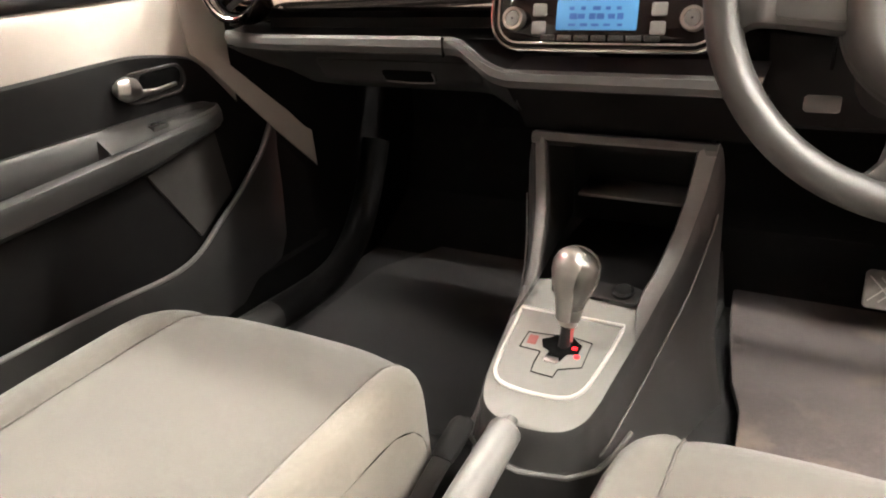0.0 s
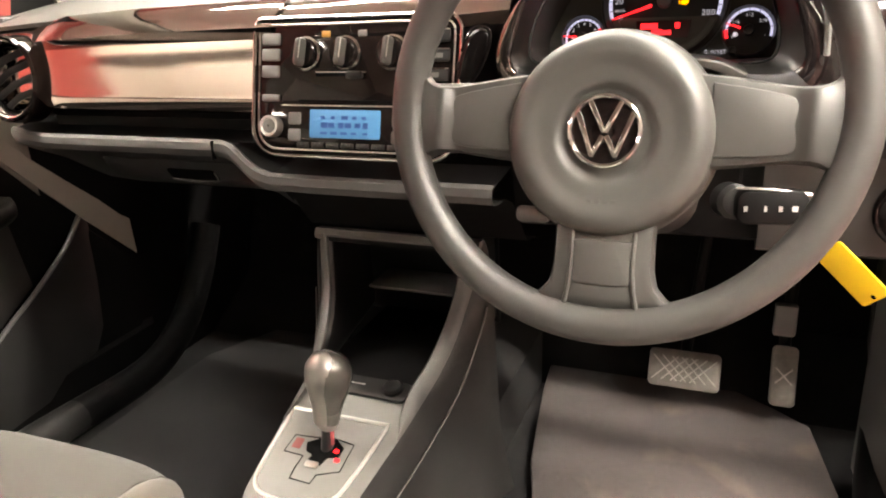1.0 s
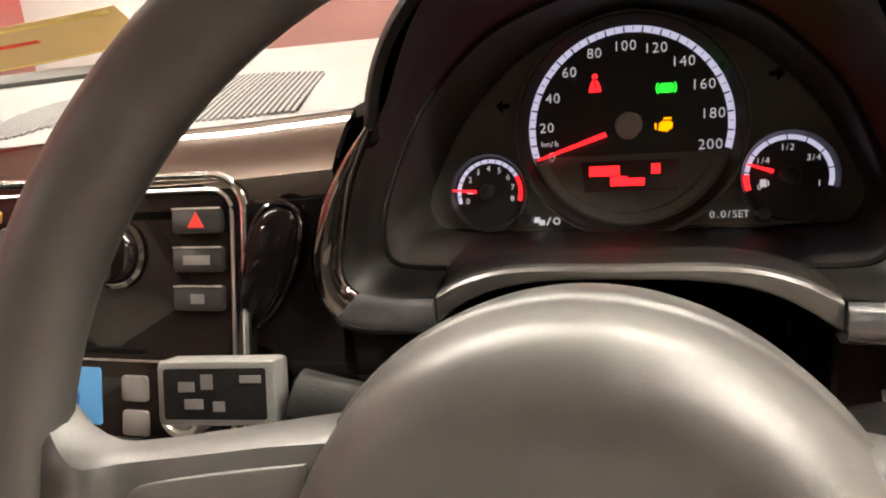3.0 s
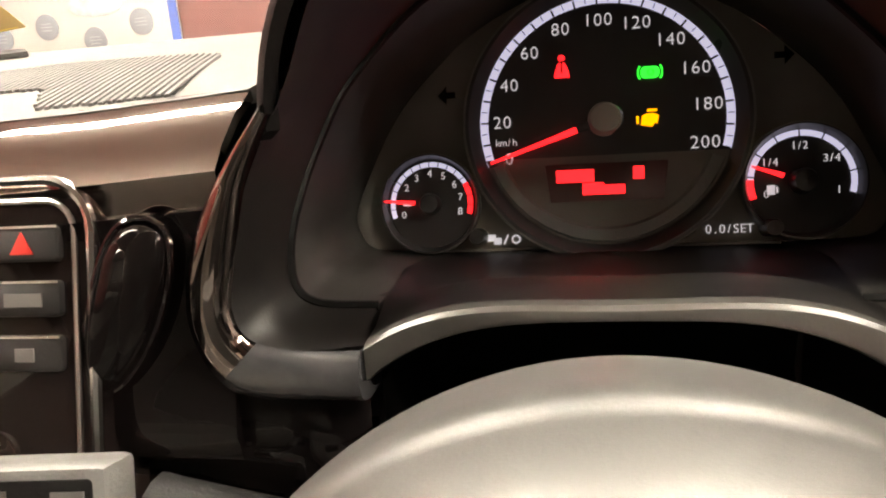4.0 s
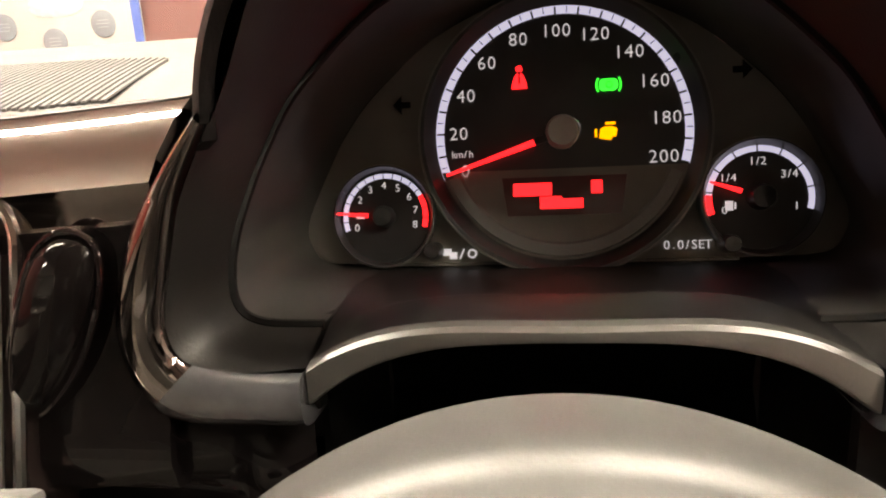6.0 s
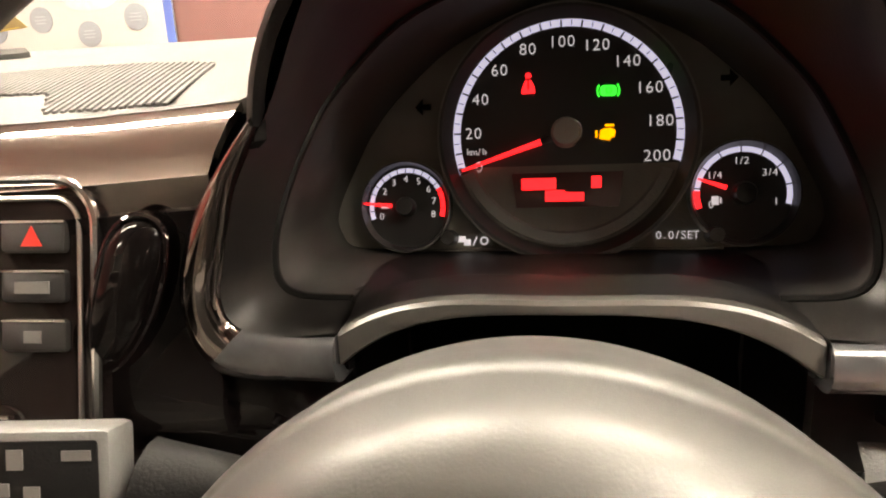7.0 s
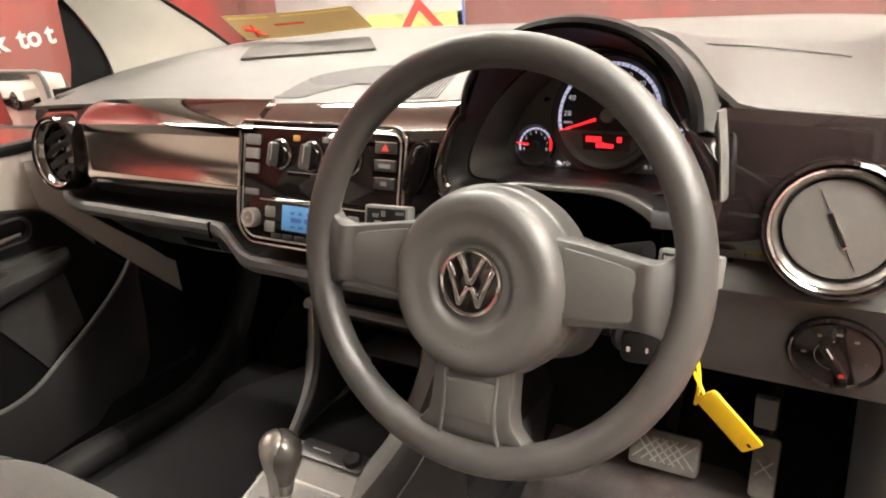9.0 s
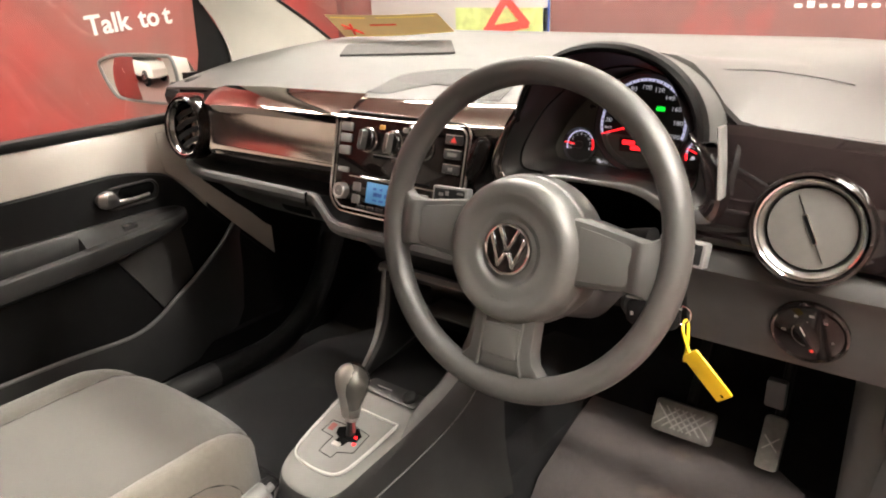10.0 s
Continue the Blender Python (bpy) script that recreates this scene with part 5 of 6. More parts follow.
for s in (-1, 1):
    rings = []
    for p in outer:
        o = Vector((s * 1, -0.1, 0)) if p.y > -0.02 else Vector((s * p.x * 9, -1, 0))
        o.normalize()
        c = at_side(p, s)
        low_z = 0.375
        rings.append([c, c + o * 0.003 + Vector((0, 0, -0.005)), c + o * 0.006 + Vector((0, 0, -0.016)), c + o * 0.01 + Vector((0, 0.0, -0.045)), Vector((c.x, c.y, 0)) + o * 0.016 + Vector((0, 0, 0.45)), Vector((c.x, c.y, 0)) + o * 0.022 + Vector((0, 0, 0.41)), Vector((c.x, c.y, 0)) + o * 0.035 + Vector((0, 0, low_z - 0.03))])
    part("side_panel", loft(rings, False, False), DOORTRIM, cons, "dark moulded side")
    part("side_seam", tube([at_side(p, s) + Vector((s * 0.0135, 0, -0.045)) for p in outer[6:52]], 0.0012, 5), TRIM_GREY, cons)
    bz = []
    for p, q in zip(inner, outer):
        a, b = at_side(p, s), at_side(q, s)
        n_ = Vector((0, -0.75, 0.65))
        bz.append([a + Vector((s * 0.001, 0.012, -0.006)), a + Vector((0, 0.003, -0.001)), a.lerp(b, 0.12) + n_ * 0.0025, a.lerp(b, 0.45) + n_ * 0.004, a.lerp(b, 0.8) + n_ * 0.003, b])
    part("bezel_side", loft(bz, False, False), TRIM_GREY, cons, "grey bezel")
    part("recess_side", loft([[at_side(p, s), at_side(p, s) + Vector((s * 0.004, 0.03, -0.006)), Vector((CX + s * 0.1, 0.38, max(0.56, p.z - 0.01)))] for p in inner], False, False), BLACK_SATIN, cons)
part("bezel_top", loft([[(x, 0.268, 0.702), (x, 0.261, 0.7055), (x, 0.2605, 0.712), (x, 0.266, 0.7185), (x, 0.279, 0.717)] for x in (CX - 0.1195, CX - 0.06, CX + 0.06, CX + 0.1195)], False, False), TRIM_GREY, cons, "grey bezel")
# top deck round the gear plate
deck = []
for p in outer[28:]:
    w = p.x
    deck.append([(CX + w * k, p.y, p.z + 0.0072 * (1 - k * k) * min(1, w / 0.05)) for k in steps(-1, 1, 12)])
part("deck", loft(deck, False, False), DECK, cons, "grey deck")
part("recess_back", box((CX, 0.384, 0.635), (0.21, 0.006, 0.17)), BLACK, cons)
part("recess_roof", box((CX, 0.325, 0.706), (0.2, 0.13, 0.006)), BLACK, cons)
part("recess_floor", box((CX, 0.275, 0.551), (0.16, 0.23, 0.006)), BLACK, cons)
part("shelf", box((CX + 0.012, 0.345, 0.618), (0.165, 0.07, 0.005), 0.002), TRIM_GREY, cons, "grey shelf in the recess")
part("tray_rim", slab(rrect(0.11, 0.03, 0.008), 0.0, 0.004, 0.002, Matrix.Translation((CX + 0.012, 0.142, 0.5605)) @ Matrix.Rotation(radians(16), 4, "X")), BLACK_SATIN, cons, "black switch strip")
part("socket", lathe([(0.013, 0), (0.013, 0.006), (0.01, 0.008), (0.0001, 0.007)], Matrix.Translation((CX + 0.045, 0.143, 0.563)) @ Matrix.Rotation(radians(16), 4, "X"), 24, False), BLACK, cons, "black power socket cap")
part("switch_mark", box((CX - 0.008, 0.142, 0.565), (0.03, 0.0012, 0.001)), PRINT_W, cons)
part("base_trim", tube([(CX + x, y, 0.452) for x, y in ((-0.09, 0.03), (-0.083, -0.015), (-0.074, -0.045), (-0.05, -0.068), (0, -0.079), (0.05, -0.068), (0.074, -0.045), (0.083, -0.015), (0.09, 0.03))], 0.003, 8), TRIM_GREY, cons, "thin grey line")

GP = Matrix.Translation((0, 0.0915, 0.5475)) @ Matrix.Rotation(radians(16), 4, "X")
go = [(-0.069, 0.0), (-0.0675, -0.04), (-0.065, -0.08), (-0.06, -0.105), (-0.045, -0.118), (-0.01, -0.122), (0.025, -0.118), (0.04, -0.105), (0.047, -0.08), (0.053, -0.04), (0.057, 0.0)]
go = [(p.x, p.y) for p in smooth_path([(x, y, 0) for x, y in go], 4)]
go3 = [(x, y, 0) for x, y in go]
part("gear_plate", slab(go3, -0.004, 0.002, 0.001, GP), DECK, cons, "grey gear selector plate")
part("gear_frame", tube([GP @ Vector((x, y, 0.002)) for x, y in go], 0.0026, 8, True), FRAMESILVER, cons, "silver frame round the gear plate")
slot = [(-0.046, -0.038), (-0.048, -0.062), (-0.022, -0.063), (-0.0235, -0.08), (-0.022, -0.094), (0.004, -0.095), (0.006, -0.083), (0.03, -0.073), (0.03, -0.036), (0.0, -0.032), (-0.02, -0.036)]
hole = [(-0.027, -0.045), (-0.022, -0.056), (-0.012, -0.06), (-0.014, -0.068), (0.004, -0.071), (0.008, -0.06), (0.02, -0.056), (0.021, -0.043), (0.008, -0.034), (-0.012, -0.035)]
part("gate", slab([(x, y, 0) for x, y in slot], 0.0, 0.0026, 0.0004, GP), DECK, cons)
part("gate_slot", slab([(x, y, 0) for x, y in hole], 0.002, 0.0034, 0.0003, GP), VOID, cons)
part("gate_edge", tube([GP @ Vector((x, y, 0.0028)) for x, y in slot], 0.0007, 5, True), VOID, cons)
part("gate_chrome", slab(rrect(0.016, 0.008, 0.002, cx=-0.006, cy=-0.072), 0.0025, 0.005, 0.001, GP), SATIN, cons, "small silver piece")
part("gate_window", slab(rrect(0.011, 0.014, 0.001, cx=-0.037, cy=-0.048), 0.002, 0.0032, 0.0003, GP), mat("faded_red", (0.3, 0.09, 0.08), 0.4), cons, "dull red window")
for u, v in ((0.02, -0.06), (0.014, -0.049)):
    part("gate_lamp", slab(rrect(0.006, 0.0045, 0.001, cx=u, cy=v), 0.0025, 0.004, 0.0004, GP), LUM_R, cons, "red glowing marker")

# ---- gear lever ----
lever = thing("gear_lever", "grey leather and silver automatic gear lever knob", "gear lever", (0.004, 0.05, 0.53))
gb, gt = Vector((0.0, 0.046, 0.532)), Vector((0.016, 0.05, 0.655))
part("stem", tube([gb, gb.lerp(gt, 0.45)], 0.007, 12), BLACK_SATIN, lever)
part("collar", tube([gb.lerp(gt, 0.28), gb.lerp(gt, 0.36)], 0.011, 14), SATIN, lever)
kp = [gb.lerp(gt, k) for k in (0.34, 0.42, 0.52, 0.62, 0.72, 0.82, 0.9, 0.97, 1.02, 1.05)]
part("knob", tube(kp, 0.02, 20, flat=1.15, radii=[0.0115, 0.0125, 0.0145, 0.018, 0.0215, 0.023, 0.0225, 0.018, 0.011, 0.002]), mat("lever_grey", (0.16, 0.153, 0.14), 0.26, 0.6, spread=0.1, scale=90, bump=0.15), lever, "smooth grey metallic knob")
part("knob_inlay", tube([p + Vector((-0.0035, -0.0045, 0.001)) for p in kp], 0.02, 20, flat=1.1, radii=[r * 0.86 for r in (0.0115, 0.0125, 0.0145, 0.018, 0.0215, 0.0235, 0.0232, 0.019, 0.012, 0.002)]), mat("knob_silver", (0.42, 0.4, 0.37), 0.3, 0.8, spread=0.1, scale=90), lever, "silver inlay")
part("red_mark", tube([gb.lerp(gt, 0.1) + Vector((0.006, 0, 0)), gb.lerp(gt, 0.28) + Vector((0.006, -0.002, 0))], 0.0028, 8), mat("pale_red", (0.4, 0.1, 0.1), 0.4), lever)

# ---- handbrake ----
hb = thing("handbrake", "grey handbrake lever beside the seats", "handbrake", (-0.01, -0.25, 0.4))
part("grip", tube([(0.0035, -0.118, 0.5415), (0.003, -0.122, 0.5405), (-0.002, -0.2, 0.52), (-0.008, -0.3, 0.49), (-0.012, -0.36, 0.46)], 0.0165, 14, radii=[0.0135, 0.0165, 0.0175, 0.018, 0.016]), TRIM_GREY, hb, "grey moulded grip")
part("release_button", tube([(0.0042, -0.108, 0.5445), (0.0036, -0.119, 0.5415)], 0.006, 12), TRIM_GREY, hb)
part("base", box((-0.012, -0.38, 0.42), (0.07, 0.16, 0.07), 0.02), BLACK, hb)


# ---- seat belt buckle ----
buckle = thing("seat_belt_buckle", "black seat belt stalk beside the passenger seat", "seat belt", (-0.088, -0.2, 0.33))
part("stalk", tube(smooth_path([(-0.09, -0.25, 0.35), (-0.089, -0.2, 0.405), (-0.087, -0.14, 0.442), (-0.085, -0.09, 0.458)], 4), 0.012, 10, flat=0.45), BLACK_SATIN, buckle)
part("housing", tube([(-0.085, -0.1, 0.456), (-0.0845, -0.085, 0.461), (-0.083, -0.055, 0.471), (-0.083, -0.047, 0.472)], 0.014, 12, flat=0.5, radii=[0.013, 0.0155, 0.015, 0.012]), BLACK, buckle, "black plastic housing")
part("guide", tube([Vector((-0.064 + 0.004 * math.cos(1.2 * i), -0.1 + 0.0013 * i, 0.43 + 0.004 * math.sin(1.2 * i))) for i in range(40)], 0.0012, 5), SATIN, buckle, "bright coiled wire")

# ---- seats ----
def seat(cx, label):
    s = thing("seat", label, "seat", (cx, -0.3, 0.33), "front seats")
    W = 0.22

    def front(u):
        return 0.013 - 0.02 * u * u - 0.07 * u ** 6

    def top(u, d):
        c = abs(u)
        z = 0.53 - 0.004 * (1 - c * c) + 0.012 * max(0, 1 - ((c - 0.86) / 0.16) ** 2) - 0.03 * max(0, (c - 0.9) / 0.1) ** 2
        r = 0.085
        if d < r:
            z -= r * 0.75 * (1 - math.sqrt(max(0, 1 - (1 - d / r) ** 2)))
        return z - 0.03 * max(0, d - 0.2)

    def cloth(u0, u1, n):
        rings = []
        for d in (0.0, 0.002, 0.006, 0.013, 0.024, 0.04, 0.06, 0.09, 0.14, 0.2, 0.3, 0.4, 0.5):
            ring = []
            for u in steps(u0, u1, n):
                wob = 0.0012 * noise.noise(Vector((cx + u * 2.2, d * 9, 0.3)))
                groove = 0.004 * math.exp(-((abs(u) - 0.72) / 0.018) ** 2)
                ring.append((cx + u * W, front(u) - d, top(u, d) + wob - groove))
            rings.append(ring)
        first = [(x, y + 0.004, 0.39) for x, y, z in rings[0]]
        base = [(x, y - 0.01, 0.345) for x, y, z in rings[0]]
        return loft([base, first] + rings, False, False)

    part("cushion", cloth(-0.72, 0.72, 24), FABRIC, s, "light grey cloth cushion")
    for sg in (-1, 1):
        # the passenger seat's inner bolster is paler: light from that side, as colour
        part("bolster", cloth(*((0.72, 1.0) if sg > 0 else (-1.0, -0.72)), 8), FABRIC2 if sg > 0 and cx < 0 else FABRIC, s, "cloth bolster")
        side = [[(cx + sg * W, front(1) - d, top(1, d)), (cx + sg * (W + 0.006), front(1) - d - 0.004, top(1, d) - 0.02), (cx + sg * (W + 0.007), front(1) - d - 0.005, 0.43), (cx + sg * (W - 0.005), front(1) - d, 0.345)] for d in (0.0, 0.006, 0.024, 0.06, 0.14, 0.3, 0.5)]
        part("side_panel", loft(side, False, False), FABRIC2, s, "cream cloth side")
        pts = [(cx + sg * 0.72 * W, front(0.72) - d + 0.001, top(0.72, d) - 0.0015) for d in (0.0, 0.006, 0.024, 0.06, 0.14, 0.3, 0.5)]
        part("seam", tube(pts, 0.0016, 6), SEAM, s)
    br = []
    for z, y, w, d in ((0.5, -0.53, 0.22, 0.1), (0.6, -0.72, 0.235, 0.1), (0.8, -0.78, 0.24, 0.1), (1.0, -0.84, 0.22, 0.09), (1.15, -0.89, 0.17, 0.08), (1.3, -0.93, 0.13, 0.06), (1.34, -0.94, 0.1, 0.03)):
        br.append([(x + cx, yy + y - 0.03, z) for x, yy, _ in rrect(2 * w, d, d * 0.45)])
    part("backrest", loft(br), FABRIC, s, "light grey cloth backrest with integral headrest")
    for sg in (-1, 1):
        part("rail", box((cx + sg * 0.19, -0.3, 0.325), (0.03, 0.5, 0.03), 0.004), BLACK, s)
    return s


seat(-0.337, "light grey cloth passenger seat with cream sides, inner bolster lightened as lit")
seat(0.31, "light grey cloth driver seat with cream bolsters")

# ---- floor mat, pedals ----
mo = [(0.2, -0.06), (0.56, -0.06), (0.575, 0.42), (0.55, 0.58), (0.5, 0.62), (0.445, 0.655), (0.4, 0.72), (0.14, 0.735), (0.105, 0.69), (0.118, 0.56), (0.15, 0.36), (0.172, 0.29)]
solo("floor_mat", slab([(x, y, 0) for x, y in mo], 0.318, 0.33, 0.004), MATCLOTH, "grey brown carpet mat with worn dusty patches", "floor mat")
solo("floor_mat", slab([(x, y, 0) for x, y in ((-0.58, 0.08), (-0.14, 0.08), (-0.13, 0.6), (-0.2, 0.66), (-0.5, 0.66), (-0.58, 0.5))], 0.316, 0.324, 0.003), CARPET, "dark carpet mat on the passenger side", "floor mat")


TREAD = mat("worn_tread", (0.34, 0.32, 0.29), 0.5, spread=0.3, scale=120)


def pedal(x, y, z, w, h, tilt, label, pivot):
    m = facing(x, y, z, tilt)
    p = thing("pedal", label, "pedal", m.translation, "foot pedals")
    part("pad", slab(rrect(w, h, 0.008), -0.012, 0.0, 0.003, m), RUBBER, p, "worn ribbed rubber pad")
    n = int(w / 0.012)
    bt = bmesh.new()
    for i in range(-n, n + 1):
        for sg in (-1, 1):
            q = m @ Matrix.Translation((i * 0.014, 0, 0.0008)) @ Matrix.Rotation(radians(45 * sg), 4, "Z")
            L = min(h, w) * 0.9
            if abs(i * 0.014) < w / 2 - L * 0.36:
                box((0, 0, 0), (0.0022, L, 0.0022), 0, q, bt)
    if len(bt.verts):
        tagged(part("tread", bt, TREAD, p, smooth=0), kind="stuff")
    part("arm", tube([m @ Vector((0, 0, -0.012)), m @ Vector((0.0, h * 0.6, -0.03)), Vector(pivot)], 0.009, 10), BLACK, p, "black steel arm")


pedal(0.357, 0.492, 0.451, 0.105, 0.058, 28, "worn rubber brake pedal", (0.375, 0.56, 0.66))
pedal(0.4965, 0.512, 0.452, 0.036, 0.09, 26, "worn rubber accelerator pedal", (0.5, 0.58, 0.62))
solo("pedal_block", box((0.4905, 0.53, 0.536), (0.031, 0.016, 0.05), 0.004), GREYKEY, "light grey block on the accelerator arm", "pedal")

solo("column_lever", lathe([(0.0065, -0.016), (0.008, -0.013), (0.008, 0.012), (0.006, 0.015), (0.0001, 0.0155)], Matrix.Translation((0.222, 0.122, 0.808)) @ Matrix.Rotation(radians(-90), 4, "Y"), 20, True), TRIM_GREY, "small grey column adjusting lever", "lever")

# ---- passenger door ----
door = thing("door", "white car door with black trim, armrest and pocket", "car door", (-0.7, 0, 0.6))
part("paint_band", loft([[(-0.735, y, 0.93), (-0.722, y, 0.915), (-0.715, y, 0.88), (-0.712, y, 0.84), (-0.715, y, 0.8), (-0.72, y, 0.5)] for y in steps(-0.9, 0.36, 8)], False, False), PAINT, door, "cream painted metal")
part("window_seal", box((-0.727, -0.27, 0.922), (0.03, 1.28, 0.02), 0.006), BLACK, door, "black rubber window seal")
# painted front return that runs down beside the dash
fr = [((-0.70, 0.215, 0.9), (-0.70, 0.34, 0.9)), ((-0.70, 0.217, 0.84), (-0.70, 0.29, 0.845)), ((-0.70, 0.222, 0.815), (-0.70, 0.272, 0.816)), ((-0.695, 0.25, 0.79), (-0.695, 0.293, 0.789)), ((-0.69, 0.31, 0.722), (-0.69, 0.348, 0.737)), ((-0.685, 0.38, 0.645), (-0.685, 0.41, 0.68)), ((-0.68, 0.43, 0.592), (-0.68, 0.446, 0.641)), ((-0.677, 0.472, 0.549), (-0.677, 0.476, 0.618))]
bm = bmesh.new()
loft([[Vector(a), Vector(a).lerp(Vector(b), 0.5), Vector(b)] for a, b in fr], False, False, bm)
part("paint_return", thicken(bm, 0.003), PAINT, door, "cream painted door edge")
top = [(-0.9, 0.83), (-0.4, 0.83), (-0.09, 0.83), (0.05, 0.833), (0.12, 0.832), (0.19, 0.82), (0.23, 0.806), (0.27, 0.765), (0.32, 0.705), (0.37, 0.65), (0.42, 0.6), (0.46, 0.555)]
tp = smooth_path([(0, y, z) for y, z in top], 4)
part("trim_panel", loft([[(-0.707, p.y, p.z), (-0.7, p.y, p.z - 0.004), (-0.698, p.y, p.z - 0.02), (-0.7, p.y, max(0.42, p.z - 0.1)), (-0.695, p.y, 0.40), (-0.69, p.y, 0.36)] for p in tp], False, False), BLACK, door, "black grained trim panel")
# handle
hm = Matrix.Translation((-0.697, 0.135, 0.79)) @ Matrix(((0, 0, 1, 0), (1, 0, 0, 0), (0, 1, 0, 0), (0, 0, 0, 1)))
ring_ = rrect(0.12, 0.044, 0.021, cx=0.002, cy=-0.003, k=6)
rec = part("handle_recess", slab(ring_, -0.01, 0.002, 0.002, hm), BLACK_SATIN, door)
part("recess_edge", tube([hm @ Vector((x, y, 0.002)) for x, y, _ in ring_], 0.0022, 6, True), TRIM, rec)
part("recess_hole", slab(rrect(0.08, 0.028, 0.013, cx=0.014, cy=0.002), 0.001, 0.0026, 0.0004, hm), VOID, rec)
part("door_handle", tube([hm @ Vector(p) for p in ((-0.073, 0.004, 0.003), (-0.069, 0.003, 0.008), (-0.06, 0.002, 0.012), (-0.049, -0.001, 0.012), (-0.04, -0.006, 0.009), (-0.03, -0.011, 0.006), (0.0, -0.013, 0.005), (0.04, -0.01, 0.004))], 0.01, 14, radii=[0.006, 0.014, 0.0185, 0.0175, 0.012, 0.006, 0.0045, 0.003]), SATIN, door, "silver inside handle")
# armrest: a rail along the edge, a tray behind it and a switch plate ahead of the tray
def arm_row(y, k, tray):
    zt = 0.712 + 0.058 * (y - 0.006)
    zb = 0.667 + (0.06 if y < 0.05 else 0.18) * (y - 0.05)
    d = 0.034 if tray else 0.0
    return [(-0.7, y, 0.744 - 0.012 * k), (-0.694, y, 0.743 - 0.012 * k), (-0.69, y, 0.738 - 0.012 * k), (-0.687 - 0.006 * k, y, 0.733 - d), (-0.667 - 0.02 * k, y, zt + 0.006 - d * 0.7), (-0.663 - 0.02 * k, y, zt + 0.001), (-0.656 - 0.026 * k, y, zt), (-0.65 - 0.03 * k, y, zt - 0.004), (-0.647 - 0.032 * k, y, zt - 0.012), (-0.649 - 0.03 * k, y, zb + 0.01), (-0.662 - 0.02 * k, y, zb), (-0.7, y, zb - 0.006)]


part("armrest", loft([arm_row(y, k, t) for y, k, t in ((-0.9, 0, 1), (-0.3, 0, 1), (-0.1, 0, 1), (0.004, 0, 1), (0.01, 0, 0), (0.08, 0, 0), (0.15, 0, 0), (0.2, 0.1, 0), (0.228, 0.4, 0), (0.246, 1.0, 0))], False, False), DOORTRIM, door, "dark grey plastic armrest with an open tray")
part("tray_floor", box((-0.677, -0.45, 0.698), (0.018, 0.9, 0.002)), VOID, door, "dark tray floor")
bm = bmesh.new()
loft([[(x, 0.081, 0.655), (x, 0.231, 0.692), (x, 0.246, 0.575), (x, 0.16, 0.522)] for x in (-0.7, -0.691)], True, True, bm)
part("door_insert", bm, TRIM, door, "lighter grey triangular insert", smooth=0)
part("window_switch", box((-0.676, 0.11, 0.7265), (0.016, 0.03, 0.012), 0.003), BLACK_SATIN, door)
part("switch_edge", box((-0.676, 0.105, 0.7333), (0.01, 0.012, 0.002), 0.0008), SATIN, door)
# pocket
pk = smooth_path([(-0.64, -0.6, 0.52), (-0.64, -0.25, 0.519), (-0.64, -0.08, 0.516), (-0.64, 0.02, 0.509), (-0.64, 0.07, 0.511), (-0.642, 0.115, 0.524), (-0.65, 0.17, 0.55), (-0.658, 0.23, 0.578), (-0.672, 0.31, 0.622), (-0.688, 0.36, 0.655), (-0.702, 0.39, 0.67)], 5)
part("pocket", loft([[p + Vector((-0.012, 0, -0.002)), p + Vector((-0.006, 0, 0.002)), p, p + Vector((0.002, 0, -0.01)), Vector((p.x - 0.005, p.y, 0.44)), Vector((p.x - 0.02, p.y, 0.37))] for p in pk], False, False), DOORTRIM, door, "dark grey door pocket")
part("pocket_rim", tube([p + Vector((0.0, 0, 0.002)) for p in pk], 0.0042, 8), TRIM_GREY, door)
part("window_corner", loft([[(-0.7, 0.33, 0.93), (-0.7, 0.33, 0.985), (-0.69, 0.34, 1.05), (-0.67, 0.33, 1.16)], [(-0.7, 0.43, 0.93), (-0.7, 0.43, 0.99), (-0.69, 0.42, 1.06), (-0.67, 0.34, 1.17)]], False, False), BLACK, door, "black window corner trim")

# ---- door mirror ----
MM = facing(-0.972, 0.36, 0.975, -1.5, 12) @ Matrix.Scale(0.95, 4)
mir = thing("door_mirror", "white door mirror with black surround", "mirror", MM.translation)
mo = [(-0.14, 0.03), (-0.125, 0.05), (-0.06, 0.062), (0.08, 0.062), (0.12, 0.05), (0.125, -0.04), (0.11, -0.055), (-0.06, -0.05), (-0.105, -0.035)]
mp = [(p.x, p.y, 0) for p in smooth_path([(x, y, 0) for x, y in mo], 4, True)]
part("shell", loft([shrink(mp, 0.05, -0.09), shrink(mp, 0.012, -0.06), [(x, y, -0.01) for x, y, _ in mp], [(x, y, 0.0) for x, y, _ in mp]], True, True, None, MM), PAINT, mir, "white painted shell")
part("surround", tube([MM @ Vector((x, y, 0.001)) for x, y, _ in mp], 0.0045, 8, True), TRIM_GREY, mir)
part("mirror_glass", loft([[(x * k, y * k, 0.0075 - (x * x + y * y) * k * k / 1.3) for x, y, _ in shrink(mp, 0.004, 0)] for k in (1.0, 0.85, 0.7, 0.55, 0.4, 0.25, 0.1, 0.01)], True, False, None, MM), MIRROR, mir, "convex mirror glass")
part("foot", tube([(-0.85, 0.37, 0.95), (-0.72, 0.38, 0.93)], 0.03, 10), BLACK, mir)

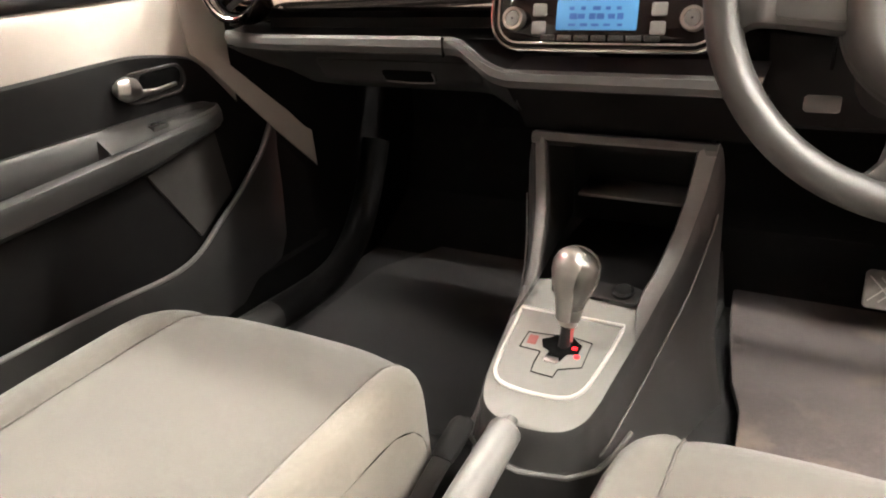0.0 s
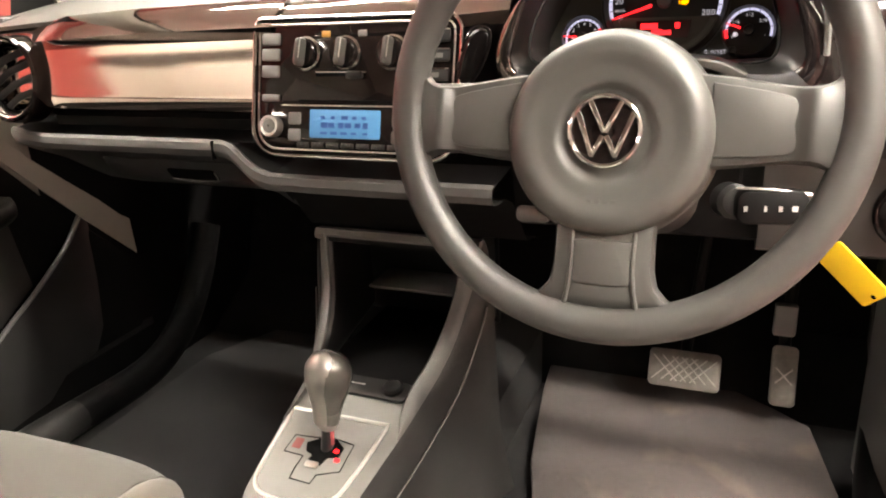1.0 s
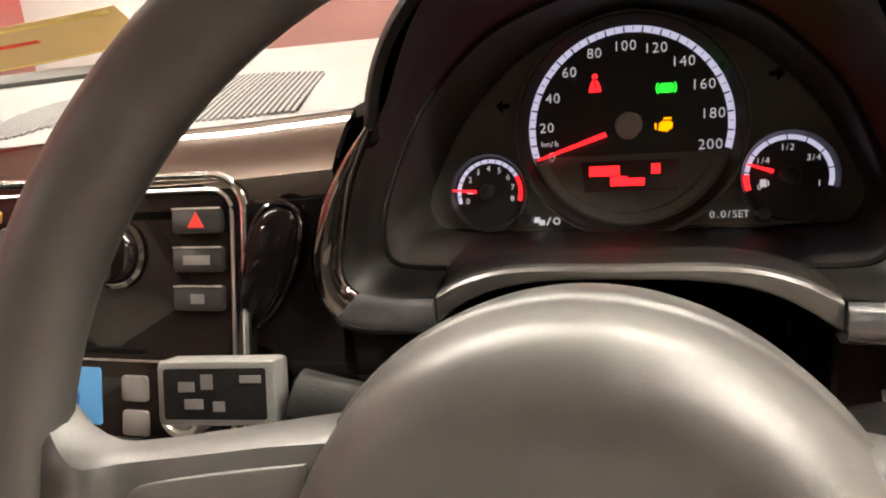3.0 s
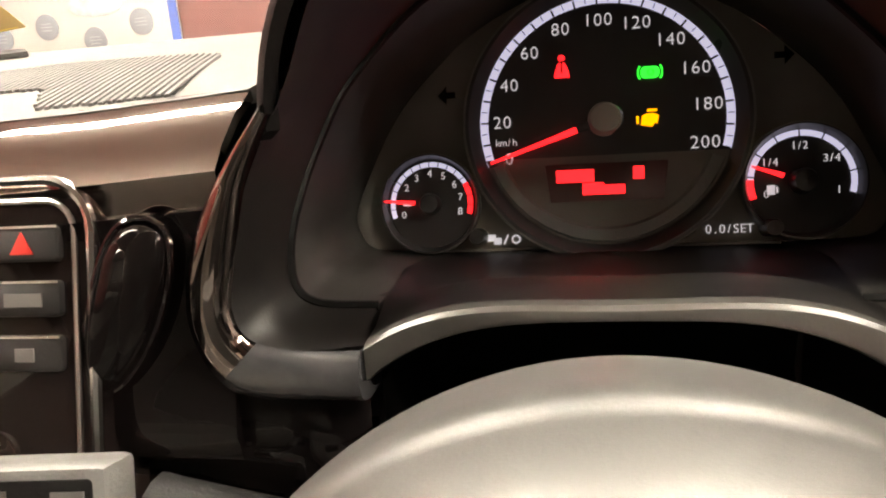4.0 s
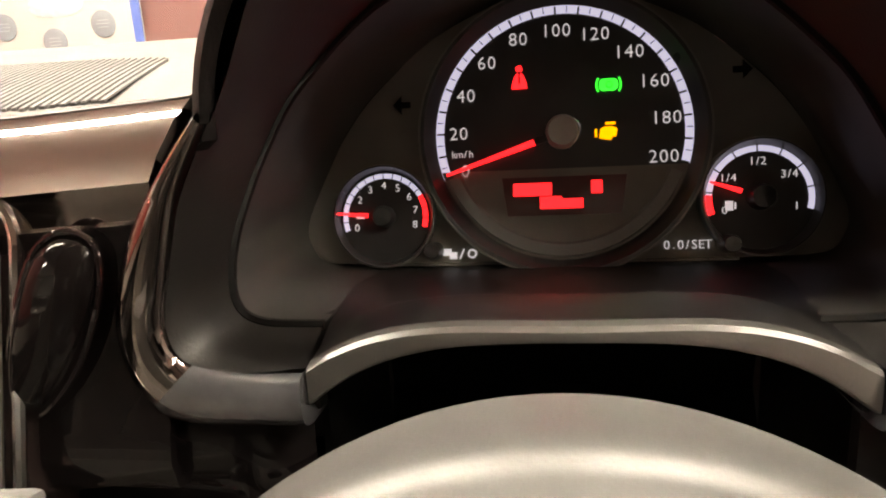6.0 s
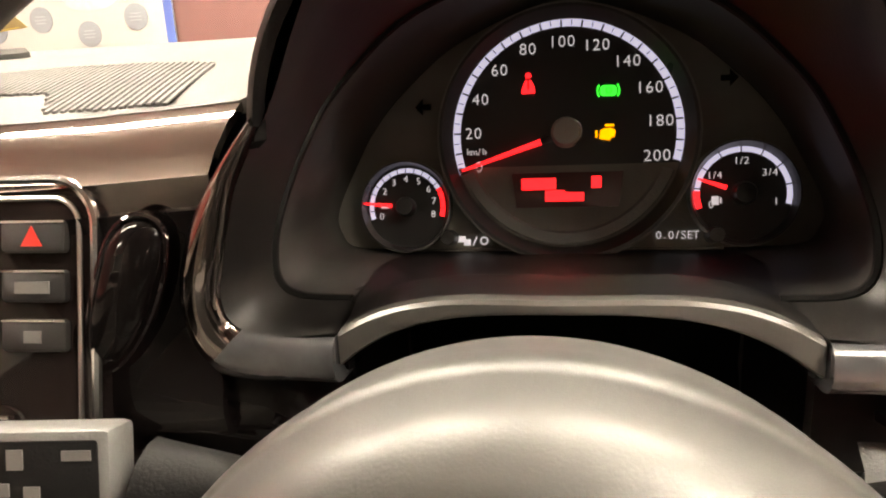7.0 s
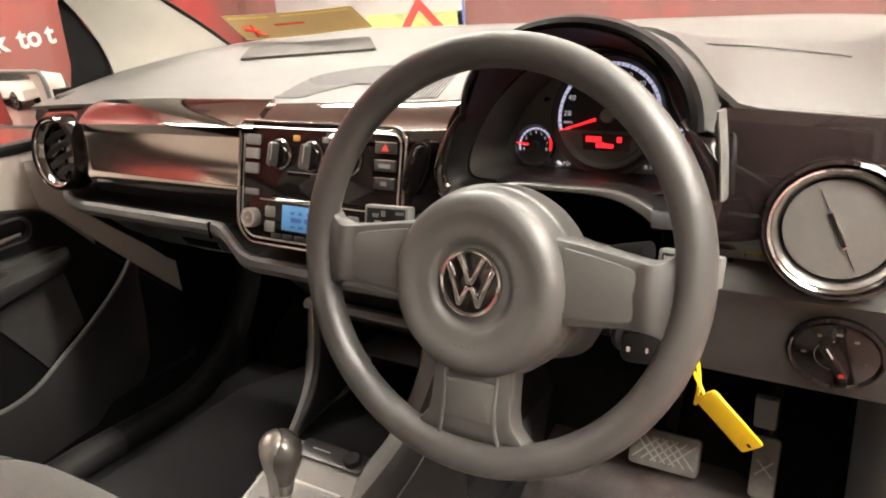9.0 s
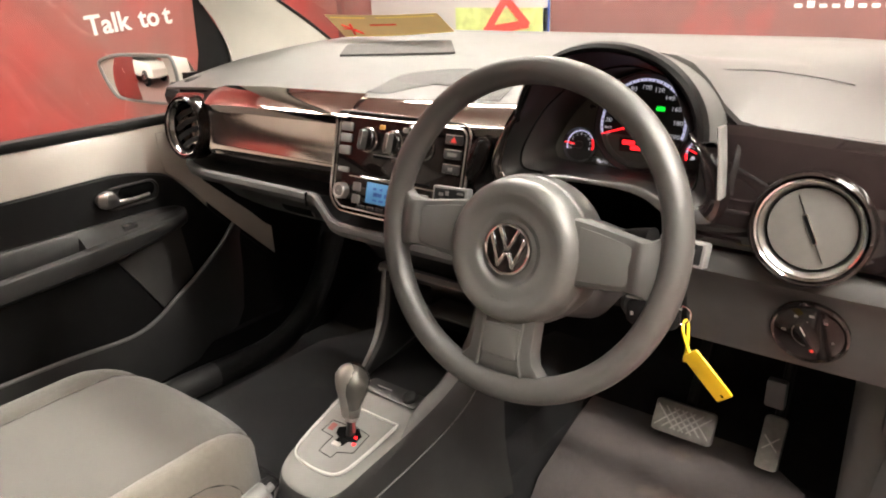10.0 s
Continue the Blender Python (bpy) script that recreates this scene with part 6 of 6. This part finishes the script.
# ---- paper card at the windscreen ----
card = thing("permit_card", "yellow paper permit card at the windscreen base", "card", (-0.4, 0.67, 1.06))
ca, cb, cc, cd_ = Vector((-0.588, 0.612, 1.111)), Vector((-0.207, 0.548, 1.119)), Vector((-0.194, 0.587, 1.082)), Vector((-0.541, 0.628, 1.062))
CY = mat("card_yellow", (0.55, 0.44, 0.24), 0.35, spread=0.08, scale=20)


def paper(m, colour, amount):
    """Lets light through a thin sheet."""
    nt = m.node_tree
    bs, out = nt.nodes["Principled BSDF"], nt.nodes["Material Output"]
    tl, mix = nt.nodes.new("ShaderNodeBsdfTranslucent"), nt.nodes.new("ShaderNodeMixShader")
    tl.inputs[0].default_value = (*colour, 1)
    mix.inputs[0].default_value = amount
    nt.links.new(bs.outputs[0], mix.inputs[1])
    nt.links.new(tl.outputs[0], mix.inputs[2])
    nt.links.new(mix.outputs[0], out.inputs["Surface"])


paper(CY, (0.55, 0.46, 0.29), 0.45)


def card_at(u, v, lift=0.0):
    p = ca.lerp(cb, u).lerp(cd_.lerp(cc, u), v)
    n_ = (cb - ca).cross(cd_ - ca).normalized()
    n_ = n_ if n_.y < 0 else -n_
    return p + n_ * (lift + 0.006 * math.sin(math.pi * u) - 0.006)


part("sheet", thicken(loft([[card_at(u, v) for v in steps(0, 1, 3)] for u in steps(0, 1, 12)], False, False), 0.0004), CY, card)
for u0, u1, v0, v1, mt in ((0.04, 0.40, 0.08, 0.15, "y"), (0.5, 0.97, 0.08, 0.14, "y"), (0.38, 0.62, 0.42, 0.5, "r"), (0.7, 0.92, 0.4, 0.44, "g"), (0.03, 0.98, 0.95, 0.98, "y")):
    part("print_bar", loft([[card_at(u, v, 0.0016) for v in (v0, v1)] for u in steps(u0, u1, 5)], False, False), {"y": mat("card_bright", (0.8, 0.68, 0.2), 0.4), "r": PRINT_R, "g": CY}[mt], card, smooth=0)
for a, b in (((0.1, 0.45), (0.24, 0.85)), ((0.14, 0.9), (0.19, 0.4)), ((0.09, 0.62), (0.2, 0.66))):
    p, q = card_at(*a, 0.002), card_at(*b, 0.002)
    part("red_mark", tube([p, p.lerp(q, 0.5), q], 0.005, 5, flat=0.3), PRINT_R, card)
